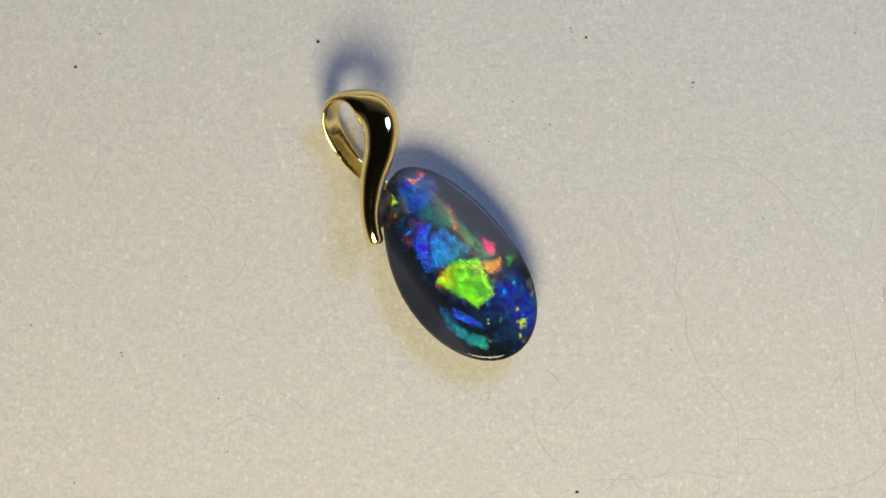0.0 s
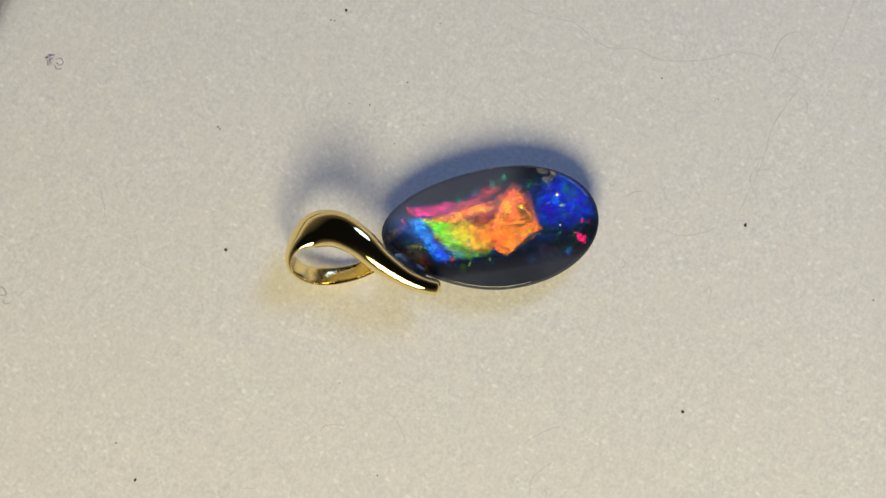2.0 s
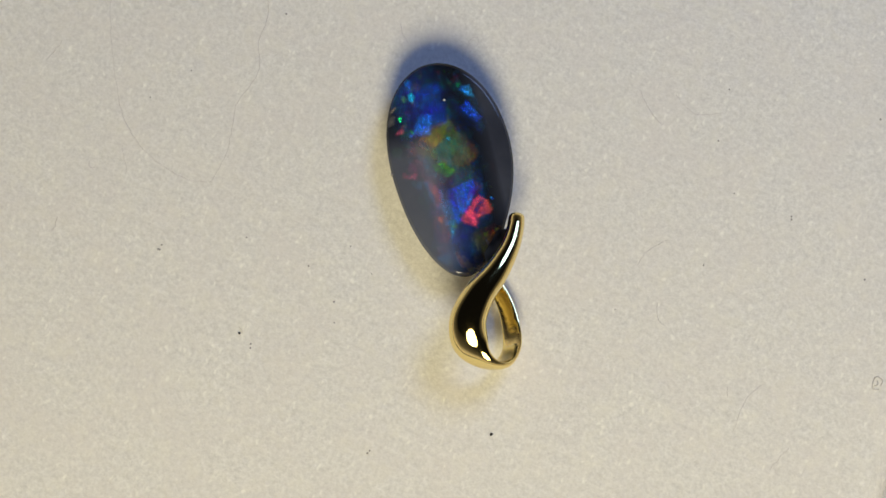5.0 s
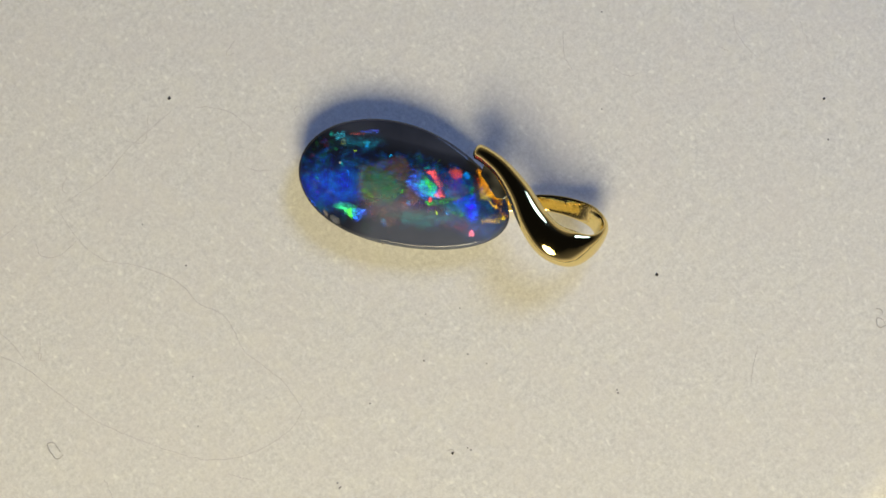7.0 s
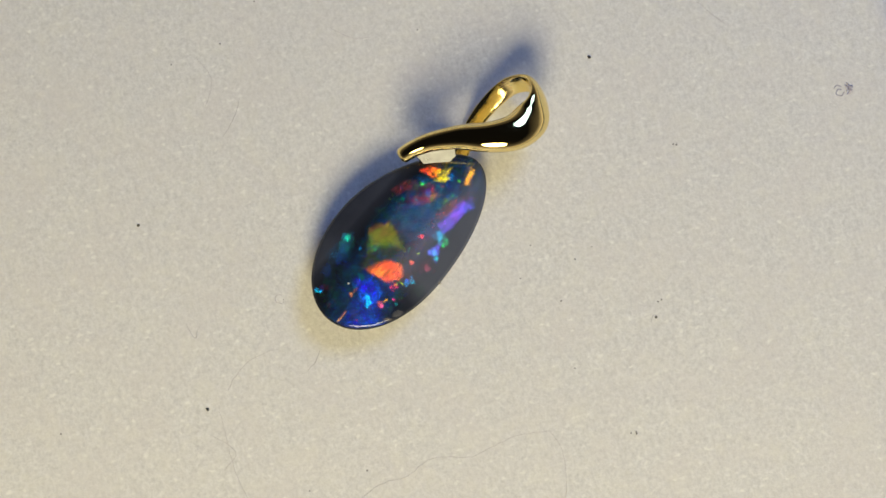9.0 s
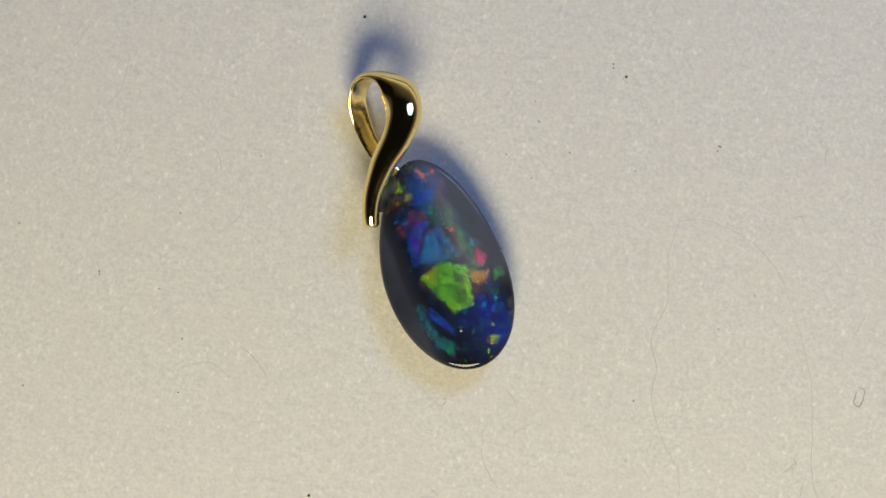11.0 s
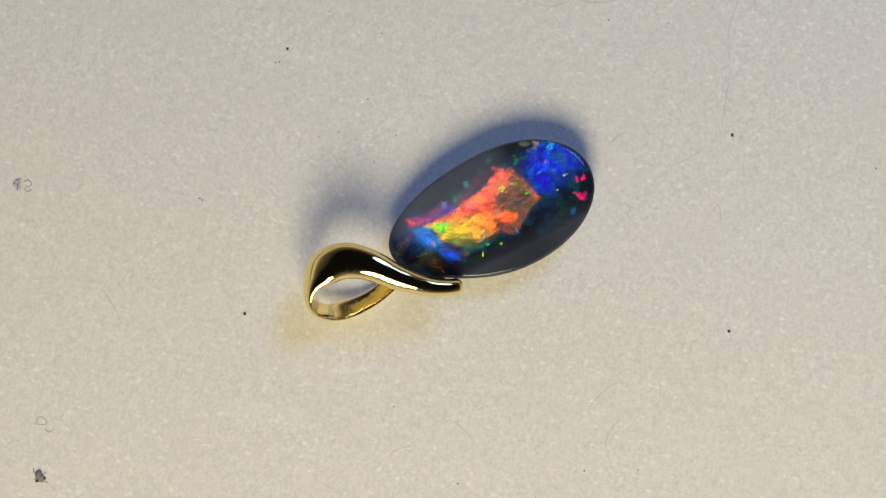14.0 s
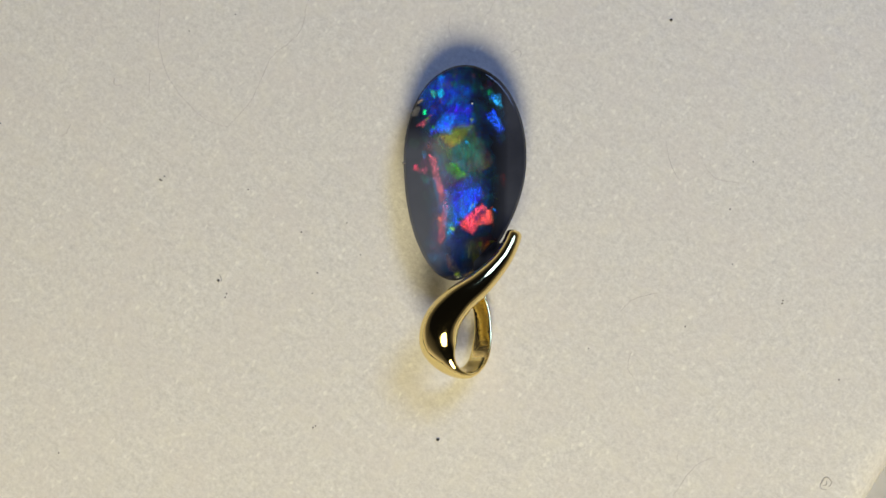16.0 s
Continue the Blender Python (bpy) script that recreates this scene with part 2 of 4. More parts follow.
# the domains of its fire
U = np.array([vert.co.x / S for vert in opal.data.vertices])
V = np.array([vert.co.y / S for vert in opal.data.vertices])
TOP = np.array([1.0 if i < N * (M - 2) else 0.0 for i in range(len(U))])
ROUGH = [np.array([noise.fractal((x * f + 7 * k, y * f, 3.1 * k), 1.0, 2.0, 4) for x, y in zip(U, V)]) for k, f in enumerate((0.05, 0.11, 0.24))]
SEAM = np.clip(np.array([fire_zone(x, y) for x, y in zip(U, V)]) * 1.6 - 0.5 + 0.6 * ROUGH[0], 0, 1) * TOP
LAYERS = []
DEEP = rgb("042a80 06308a 0a2c90 0a2fa0 0838b0 06408a 065070 06389a 0a34a0")
for k in range(len(TURNS)):
    c = DEEP[k % len(DEEP)]
    fade = np.clip(0.35 + 0.9 * (ROUGH[k % 2] * math.cos(k) + ROUGH[1] * math.sin(k)), 0.05, 1.2) * 0.36
    green = np.clip(0.3 + 0.8 * ROUGH[(k + 1) % 2], 0, 1)[:, None]
    base = np.array(c)[None, :] * (1 - green) + np.array((0.0, 0.20, 0.17))[None, :] * green
    LAYERS.append(base * (fade * SEAM)[:, None])
COUNT = [0]


def domain(turn, u, v, ru, rv, lie, colour):
    """One domain of layers: an angular patch of the seam that flashes in one colour at one angle of the turntable."""
    COUNT[0] += 1
    rng = random.Random(COUNT[0])
    k = TURNS.index(turn)
    ca, sa = math.cos(radians(lie)), math.sin(radians(lie))
    p, q = ((U - u) * ca + (V - v) * sa) / ru, ((V - v) * ca - (U - u) * sa) / rv
    far = np.full(len(U), -9.0)
    sides = rng.choice((5, 6, 7))
    for i in range(sides):
        a = 2 * math.pi * (i + rng.uniform(-0.3, 0.3)) / sides
        far = np.maximum(far, (p * math.cos(a) + q * math.sin(a)) / rng.uniform(0.82, 1.08))
    w = rng.uniform(0, 6.28)
    bright = max(rgb(colour)[0]) > 0.7
    small = min(1.0, 14.0 / min(ru, rv))
    ragged = 0.6 * ROUGH[0] * math.cos(w) + 0.7 * ROUGH[1] * math.sin(w) + 0.4 * ROUGH[2]
    side = 0.5 + 0.5 * np.clip(p * math.cos(w) + q * math.sin(w), -1, 1)          # crisp at one side, feathered at the other
    soft = 0.10 + 0.10 * small + (0.42 * side if bright else 0.34)
    mask = np.clip((1 - far + 0.42 * ragged * (0.3 + 0.7 * small)) / soft, 0, 1)
    paint(k, mask * mask * (3 - 2 * mask), p, colour)


def paint(k, mask, along, colour, end=None):
    """Lays one colour, drifting in hue along the domain (or running over to a second one), into one set of layers."""
    mask = (mask * TOP)[:, None]
    ends = rgb(colour + " " + (end or colour))
    if end is None:
        h, sat, val = colorsys.rgb_to_hsv(*ends[0])
        blue = 0.52 < h < 0.70
        drift = (0.0, -0.045) if blue else (0.022, -0.022)
        ends = [colorsys.hsv_to_rgb((h + d) % 1, min(1.0, sat * (1.2 if blue else 1.06)), val) for d in drift]
    mix = np.clip(0.5 + 0.5 * along + 0.22 * ROUGH[1], 0, 1)[:, None]
    hue = np.array(ends[0])[None, :] * (1 - mix) + np.array(ends[1])[None, :] * mix
    weight = (1.0 if max(ends[0]) > 0.7 else 0.48) * ((0.85 if ends[0][2] > 1.3 else 0.6 if ends[0][2] > 0.7 else 1.7) if ends[0][2] > max(ends[0][:2]) * 1.5 else 1.0)
    LAYERS[k] = LAYERS[k] * (1 - mask) + hue * weight * mask


def shard(turn, corners, colour, end, heading, soft=6.0):
    """A straight-edged domain given by its corners, running from one hue to another along a heading."""
    us, vs = [c[0] for c in corners], [c[1] for c in corners]
    near = np.nonzero((U > min(us) - 16) & (U < max(us) + 16) & (V > min(vs) - 16) & (V < max(vs) + 16))[0]
    x, y = U[near], V[near]
    n = len(corners)
    mu, mv = sum(us) / n, sum(vs) / n
    far, within = np.full(len(near), 999.0), np.zeros(len(near), bool)
    for (ax, ay), (bx, by) in zip(corners, corners[1:] + corners[:1]):
        w = np.clip(((x - ax) * (bx - ax) + (y - ay) * (by - ay)) / max(1e-6, (bx - ax) ** 2 + (by - ay) ** 2), 0, 1)
        far = np.minimum(far, np.hypot(x - ax - w * (bx - ax), y - ay - w * (by - ay)))
        if ay != by:
            within ^= ((ay > y) != (by > y)) & (x < (bx - ax) * (y - ay) / (by - ay) + ax)
    inside = np.full(len(U), -99.0)
    inside[near] = np.where(within, far, -far)
    small = min(1.0, max(1.2, inside.max()) / 12)
    mask = np.clip((inside + 4.5 * (0.35 + 0.65 * small) * (0.5 * ROUGH[1] + 0.5 * ROUGH[2])) / (soft * (0.4 + 0.6 * small)) + 0.55, 0, 1)
    mask = mask * np.clip(0.85 + 1.7 * (1 - small) * ROUGH[2], 0, 1)
    reach = max(math.hypot(c[0] - mu, c[1] - mv) for c in corners)
    along = ((U - mu) * math.cos(radians(heading)) + (V - mv) * math.sin(radians(heading))) / reach * 1.3
    paint(TURNS.index(turn), mask, along, colour, end)


# the fire of the layers that flash between two of the others
domain(322, -26, -4, 15, 8, 143, "20a020")
domain(322, -27, -168, 14, 4, 118, "ff9030")
domain(322, 16, -154, 10, 16, 143, "60c010")
domain(322, 27, -131, 7, 9, 143, "906020")
domain(322, -55, -77, 30, 9, 98, "30b0a0")
domain(322, -58, -31, 40, 12, 98, "30a060")
domain(322, -40, -52, 8, 4, 143, "ff8030")
domain(322, -72, 9, 16, 10, 98, "e04060")
domain(322, -91, 50, 12, 12, 143, "60d060")
domain(322, -55, 104, 8, 8, 143, "3080ff")
domain(322, -28, 151, 7, 8, 143, "ffc020")
domain(322, -44, 152, 8, 5, 143, "80f010")
domain(322, 61, 62, 12, 14, 143, "1878a0")
domain(322, -71, -14, 8, 12, 37, "40d0ff")
domain(322, -74, 3, 12, 10, 37, "b05870")
domain(322, -55, -39, 6, 12, 37, "40e090")
domain(322, 8, -132, 10, 7, 37, "f0e010")
domain(322, -28, -163, 16, 4, 112, "ffa020")
domain(322, -24, -122, 25, 20, 37, "0a28a0")
domain(322, 60, 66, 28, 14, 102, "208068")
domain(322, 67, 53, 8, 6, 37, "30c090")
domain(322, 27, -24, 12, 8, 37, "207838")
domain(322, -66, 46, 8, 8, 37, "3060e0")


# the fire of the rest, angle by angle
shard(0, [(-14, -173), (-40, -164), (-61, -138), (-32, -103), (3, -119), (-3, -154)], "0838a8", "0a48a0", 143, 14)
shard(0, [(-36, 72), (-77, 91), (-81, 142), (-45, 172), (-32, 126)], "0820b8", "0a28c0", 143, 14)
shard(0, [(-19, -52), (-43, -7), (-17, 5), (8, -15)], "0a6878", "0a7888", 123, 10)
shard(0, [(-23, -120), (-49, -64), (-22, -55), (-4, -105)], "0a6060", "0a7060", 103, 12)
shard(0, [(40, 8), (1, -6), (-43, 17), (-37, 37), (-25, 84), (10, 85), (26, 46)], "40f008", "98f810", 123, 5)
shard(0, [(35, 5), (10, 0), (25, 29)], "c0f010", "90f010", 143, 6)
shard(0, [(-43, 24), (-73, 40), (-59, 55), (-40, 49)], "e0c020", "ffb020", 143, 5)
shard(0, [(-14, 19), (-32, 29), (-16, 75), (5, 73)], "30c818", "40e020", 83, 5)
shard(0, [(32, -68), (8, -88), (-8, -79), (20, -52), (25, -19), (43, -17), (42, -48)], "1808f0", "2840ff", 73, 6)
shard(0, [(5, -61), (-20, -64), (-34, -20), (-13, -7), (23, -7), (27, -24)], "2078ff", "18a0d0", 123, 7)
shard(0, [(-25, -169), (-43, -156), (-29, -155)], "ff8030", "f0a030", 133, 5)
domain(0, -50, -159, 5.9, 4.425, 53, "f06070")
shard(0, [(13, -171), (12, -146), (23, -148)], "a0d010", "80c010", 93, 5)
domain(0, 30, -130, 4.5, 3.375, 53, "c0a020")
domain(0, 46, -133, 4.5, 3.375, 53, "408020")
shard(0, [(-47, -123), (-53, -82), (-56, -25), (-69, 31), (-50, 30), (-41, -32), (-34, -83)], "209058", "50b868", 98, 6)
domain(0, -41, -50, 5.2, 3.9, 53, "ff7030")
shard(0, [(-66, -7), (-81, 12), (-66, 28), (-58, 13)], "f04068", "e04870", 123, 6)
shard(0, [(-82, 43), (-101, 49), (-76, 59)], "30c050", "48c858", 163, 6)
domain(0, -45, 90, 7.4, 5.55, 53, "1030f0")
domain(0, -66, 87, 4.5, 3.375, 53, "70c0f0")
domain(0, -9, 90, 8.9, 6.675, 53, "0a5878")
domain(0, -44, 129, 3.7, 3, 53, "e0d020")
shard(0, [(-33, 145), (-47, 150), (-37, 162), (-27, 160)], "b0f010", "e0e020", 83, 5)
domain(0, -19, 180, 3.7, 3, 53, "e0b020")
shard(0, [(46, 60), (26, 97), (24, 120), (39, 100), (53, 75)], "2848ff", "3060ff", 123, 6)
shard(0, [(63, 47), (61, 80), (49, 113), (27, 135), (40, 153), (59, 126), (71, 81)], "1088b0", "30e0c0", 113, 7)
domain(0, 45, 141, 5.2, 3.9, 53, "50f060")
shard(16, [(-26, -64), (-54, -11), (-31, 7), (9, -6), (5, -40)], "04201c", "063830", 128, 16)
shard(16, [(-19, -170), (-61, -140), (-21, -103), (3, -110), (12, -146)], "0840a0", "083080", 128, 16)
shard(16, [(-38, 64), (-82, 73), (-79, 94), (-29, 101), (-17, 86)], "0818b0", "0818c0", 128, 14)
shard(16, [(-22, 125), (-67, 134), (-52, 164), (-18, 184)], "0810b0", "0a20a0", 128, 14)
shard(16, [(27, -7), (49, 13), (25, 35), (0, 15), (-21, 17), (-14, 5)], "ffa010", "ff8c18", -172, 5)
shard(16, [(-12, 6), (-70, 45), (-62, 55), (-26, 36), (-12, 21)], "ffa810", "ff7c20", 128, 5)
shard(16, [(4, 16), (-25, 24), (-29, 52), (11, 86), (21, 46)], "90f808", "30ff10", 88, 5)
shard(16, [(-24, 54), (-47, 64), (-19, 80), (-5, 74)], "60d818", "30c050", 128, 6)
shard(16, [(2, -102), (-10, -77), (13, -51), (28, -22), (41, -31), (36, -72)], "1808f0", "2850ff", 68, 7)
shard(16, [(25, -47), (22, -14), (36, -4), (36, -25)], "2090e0", "20a0b0", 88, 6)
domain(16, 11, -100, 10, 7.5, 38, "1070b0")
shard(16, [(-39, -121), (-44, -93), (-38, -73), (-32, -93)], "30c050", "a0a030", 98, 7)
shard(16, [(-50, -97), (-57, -80), (-49, -47), (-43, -65)], "ff4838", "ff7030", 88, 6)
shard(16, [(-39, -61), (-52, -28), (-47, 21), (-41, -19)], "d08020", "c0a020", 98, 6)
shard(16, [(-38, -26), (-42, 8), (-41, 46), (-37, 17)], "98a020", "b0b820", 98, 5)
shard(16, [(-68, -10), (-78, 6), (-73, 29), (-62, 25), (-61, 6)], "ff3878", "f04850", 98, 6)
shard(16, [(60, 43), (53, 65), (41, 87), (58, 79), (65, 58)], "2078ff", "3060f0", 118, 6)
shard(16, [(74, 63), (59, 100), (33, 135), (44, 149), (63, 116), (72, 86)], "20a8c0", "40d8e0", 118, 8)
domain(16, -42, 128, 4, 3, 38, "e0d020")
domain(16, -30, 145, 4, 3, 38, "e0b020")
domain(16, -40, 151, 6, 4.5, 38, "a0e010")
domain(16, -24, 176, 5, 3.75, 38, "60a010")
domain(16, -47, -164, 8, 6, 38, "ff4040")
shard(16, [(-28, -170), (-34, -154), (-32, -148), (-27, -161)], "ff8030", "ff6030", 108, 5)
domain(16, -36, -145, 4, 3, 38, "60c0e0")
shard(16, [(-3, -162), (-2, -137), (4, -140)], "a0d010", "d0d010", 88, 5)
shard(16, [(4, -135), (4, -118), (11, -120)], "c0d010", "e0b010", 88, 5)
shard(32, [(-56, 67), (-76, 91), (-76, 118), (-32, 140), (1, 111), (-10, 86)], "0818a0", "0820b0", 112, 14)
shard(32, [(-70, 130), (-61, 161), (-25, 177), (-28, 158)], "0a1890", "0a2878", 112, 14)
shard(32, [(-12, -69), (-34, -9), (-15, -1), (7, -24), (17, -47)], "102c10", "0c3020", 112, 12)
shard(32, [(-27, -176), (-57, -129), (-17, -108), (3, -132), (-4, -166)], "082080", "0838a0", 112, 14)
shard(32, [(27, -6), (47, 15), (18, 70), (11, 86), (-8, 60), (-27, 49), (-67, 58), (-71, 48), (-48, 17), (-3, 3)], "ff8c18", "ffb010", 62, 4)
shard(32, [(1, 22), (-12, 44), (10, 68), (17, 46)], "c0e010", "ffc010", 92, 6)
shard(32, [(-46, 18), (-72, 48), (-67, 59), (-35, 49), (-28, 31)], "ff7820", "ff6820", 142, 5)
shard(32, [(-40, 50), (-63, 71), (-29, 79), (3, 86), (-14, 69)], "c84c18", "ff7020", 52, 6)
shard(32, [(-34, 50), (-27, 66), (-7, 78), (-16, 62)], "304808", "70a820", 82, 5)
shard(32, [(-54, -118), (-60, -93), (-50, -52), (-54, -10), (-42, -12), (-34, -51), (-37, -95), (-44, -116)], "ff5830", "ff8a20", 82, 5)
shard(32, [(-48, -116), (-44, -95), (-36, -96)], "e0b020", "ff7030", 82, 5)
shard(32, [(-64, -19), (-80, 15), (-72, 25), (-55, -5)], "f02870", "e03060", 112, 6)
shard(32, [(-39, -24), (-47, 23), (-42, 29), (-34, -17)], "c8c820", "b0a020", 102, 4)
shard(32, [(21, -34), (8, -15), (26, -4), (35, -18)], "40b020", "60b818", 112, 7)
shard(32, [(5, -112), (-10, -90), (14, -79), (20, -91)], "2020f0", "8040f0", 112, 8)
shard(32, [(18, -90), (29, -68), (30, -31), (38, -26), (43, -57), (31, -81)], "1078ff", "10a0e0", 72, 7)
shard(32, [(-6, -78), (-8, -67), (14, -52), (18, -62)], "1868e0", "20a0d0", 42, 6)
domain(32, 37, -76, 5, 3.75, 22, "f04080")
domain(32, 11, -112, 8, 6, 22, "109080")
shard(32, [(5, -152), (4, -125), (11, -131)], "d0d020", "c0b010", 92, 4)
shard(32, [(-5, -181), (2, -156), (7, -164)], "a0b010", "80a010", 72, 5)
domain(32, 27, -136, 8, 6, 22, "804010")
domain(32, -29, 165, 8, 6, 22, "106030")
domain(32, -70, 106, 7, 5.25, 22, "c0b840")
domain(32, -44, 126, 3, 3, 22, "e0c030")
domain(32, -36, 141, 3, 3, 22, "c09030")
shard(32, [(56, 46), (49, 63), (65, 68), (67, 55)], "2848e0", "2038c0", 112, 7)
shard(32, [(72, 65), (58, 115), (66, 111), (73, 82)], "3080d0", "3090c0", 112, 6)
domain(32, 41, 144, 6, 4.5, 22, "2040a0")
domain(32, 53, 76, 8, 6, 22, "305030")
shard(47, [(-46, 78), (-72, 130), (-17, 175), (-7, 176), (2, 138), (3, 83)], "0818a0", "0820a8", 96, 16)
shard(47, [(-24, -93), (-32, -14), (-8, 0), (17, -29), (-11, -50), (-8, -91)], "304010", "705818", 66, 9)
shard(47, [(-45, -169), (-42, -129), (-20, -124), (-21, -161)], "081878", "0838a0", 96, 12)
shard(47, [(27, -8), (49, 16), (19, 83), (-18, 56), (-37, 47), (-66, 61), (-74, 50), (-52, 23), (-19, 7)], "ff8a18", "ffac10", 36, 4)
shard(47, [(-50, 23), (-75, 50), (-66, 62), (-41, 49), (-29, 31)], "ff6c28", "ff8420", 26, 5)
shard(47, [(-50, 58), (-55, 74), (3, 82), (-15, 68)], "e06820", "ff8028", 36, 5)
shard(47, [(-35, 51), (-31, 65), (-4, 74), (-15, 61)], "283c0c", "506018", 36, 4)
domain(47, -30, 57, 4, 3, 6, "e0d810")
shard(47, [(-60, -126), (-56, -76), (-56, -15), (-75, 13), (-69, 28), (-52, 1), (-37, -10), (-33, -44), (-39, -89), (-44, -119)], "f02860", "ff5848", 96, 6)
shard(47, [(-43, -79), (-51, -10), (-37, -15), (-32, -50)], "ff7030", "ff9020", 96, 6)
domain(47, -60, -51, 6, 4.5, 6, "406830")
shard(47, [(-36, -59), (-39, -15), (-40, 24), (-35, -15)], "e0a030", "d0a828", 96, 4)
shard(47, [(-4, -72), (-14, -48), (7, -34), (17, -39), (13, -54)], "50d810", "70d010", 56, 7)
shard(47, [(20, -30), (12, -7), (37, -2), (41, -31)], "90c810", "70c018", 96, 6)
shard(47, [(-46, -138), (-32, -113), (-11, -99), (4, -114), (-15, -126)], "1060f0", "3090ff", 36, 7)
shard(47, [(-5, -119), (7, -93), (32, -55), (40, -61), (37, -91), (24, -112)], "1030f8", "20a0e0", 56, 7)
shard(47, [(-13, -91), (18, -57), (21, -66)], "308890", "50a080", 46, 5)
shard(47, [(-1, -88), (12, -75), (16, -79)], "c05040", "e06048", 36, 5)
domain(47, 40, -77, 5, 3.75, 6, "f04020")
shard(47, [(3, -145), (8, -123), (13, -130)], "b0a010", "e0c020", 81, 4)
shard(47, [(-14, -183), (-5, -158), (-2, -167)], "a0b020", "80a010", 66, 4)
domain(47, 30, -138, 7, 5.25, 6, "d07020")
domain(47, -80, 26, 7, 5.25, 6, "209060")
domain(47, -89, 38, 6, 4.5, 6, "20a068")
domain(47, -34, 146, 12, 9, 6, "0a5070")
domain(47, -66, 112, 9, 6.75, 6, "90a030")
domain(47, -40, 124, 4, 3, 6, "f0c020")
shard(47, [(62, 50), (47, 103), (57, 136), (71, 86)], "402838", "503040", 96, 12)
domain(47, -39, -150, 5, 3.75, 6, "e04040")
shard(63, [(-41, 91), (-56, 118), (-72, 141), (-27, 173), (4, 178), (15, 126), (-2, 84)], "0814a0", "0a1ca8", 80, 16)
shard(63, [(-40, -174), (-40, -144), (-17, -133), (-22, -167)], "0838a0", "0a2890", 80, 12)
shard(63, [(-36, -119), (-35, -75), (-16, -2), (33, -4), (39, -27), (35, -67), (8, -92), (-18, -102)], "60e010", "ffa010", 80, 6)
shard(63, [(-22, -104), (-25, -76), (2, -70), (27, -43), (36, -52), (16, -83), (-7, -99)], "50f010", "70e010", 40, 6)
shard(63, [(-36, -114), (-43, -4), (-35, 11), (-23, -67)], "ff8c20", "ffa818", 95, 5)
shard(63, [(-16, -60), (-11, -19), (23, -7), (24, -35)], "ffb010", "ff9c10", 60, 6)
shard(63, [(14, -73), (34, -27), (40, -6), (44, -48), (38, -72)], "70c010", "58b018", 80, 6)
shard(63, [(-20, -35), (-31, 6), (-11, -3), (-6, -25)], "803008", "a04010", 110, 5)
shard(63, [(-4, -2), (-46, 27), (-64, 50), (-50, 63), (-25, 64), (13, 85), (20, 61), (48, 18), (33, -6)], "ff6c24", "ff8028", 40, 4)
shard(63, [(-42, 25), (-46, 37), (-19, 39), (-25, 27)], "ffd010", "ffb010", 20, 4)
shard(63, [(-1, 31), (0, 61), (8, 46)], "702808", "903810", 80, 4)
shard(63, [(-33, 46), (-24, 63), (2, 72), (-6, 55)], "604818", "805018", 40, 4)
domain(63, -31, 57, 4, 3, 170, "b8e810")
domain(63, 15, 63, 4, 3, 170, "b0d810")
shard(63, [(-65, -141), (-50, -107), (-61, -70), (-54, -60), (-41, -94), (-45, -128)], "f02880", "c03070", 80, 6)
shard(63, [(-49, -54), (-76, 2), (-63, 6), (-42, -44)], "c02848", "d03858", 105, 7)
domain(63, -60, -48, 6, 4.5, 170, "308050")
shard(63, [(-33, -67), (-46, -23), (-49, 19), (-39, -19)], "e06020", "f07028", 100, 4)
shard(63, [(-40, -140), (-39, -119), (-4, -108), (29, -86), (41, -83), (35, -107), (3, -121)], "30a0f0", "1828f0", 20, 7)
shard(63, [(16, -105), (35, -81), (39, -105)], "2040ff", "1030f0", 80, 6)
shard(63, [(2, -167), (7, -127), (10, -127), (8, -152)], "b0b010", "d0c020", 80, 4)
domain(63, -6, -179, 7, 5.25, 170, "406010")
shard(63, [(28, -141), (27, -125), (41, -125), (41, -137)], "803818", "a04820", 80, 7)
domain(63, 58, -61, 10, 7.5, 170, "305818")
domain(63, -86, 36, 7, 5.25, 170, "20a078")
domain(63, -78, 14, 9, 6.75, 170, "107058")
domain(63, -34, 116, 9, 6.75, 170, "1828f0")
domain(63, -48, 140, 12, 9, 170, "0a5060")
domain(63, -71, 107, 9, 6.75, 170, "908840")
domain(63, -41, 122, 3, 3, 170, "ffe040")
shard(63, [(29, 143), (38, 160), (50, 156), (40, 145)], "f02060", "e01858", 80, 5)
shard(63, [(36, 68), (52, 105), (67, 78)], "302020", "382428", 80, 14)
domain(63, 61, 123, 8, 6, 170, "281870")
shard(79, [(-72, 106), (-77, 130), (-56, 163), (-7, 173), (7, 134), (3, 92), (-5, 74)], "0814b0", "0a20b0", 65, 16)
shard(79, [(-39, -171), (-36, -145), (-11, -157), (-20, -175)], "1040c0", "0830a0", 65, 12)
shard(79, [(-35, -119), (-38, -63), (-49, 8), (-63, 34), (-60, 52), (-33, 50), (-29, 22), (-12, 3), (11, 28), (17, 41), (28, 26), (22, 7), (2, -6), (-16, -19), (-19, -72)], "ff5028", "ff6c30", 65, 4)
shard(79, [(-36, -110), (-24, -69), (-7, -10), (28, -6), (30, -27), (30, -46), (4, -83), (0, -102)], "ffc008", "ff9818", 65, 5)
shard(79, [(-34, -104), (-23, -74), (-10, -92), (-20, -104)], "50e810", "90e010", 35, 5)
shard(79, [(-17, -31), (-6, -4), (28, -5), (25, -25), (5, -31)], "ff8820", "ff7428", 65, 5)
shard(79, [(2, -95), (28, -38), (33, -64), (14, -88)], "807010", "906810", 65, 7)
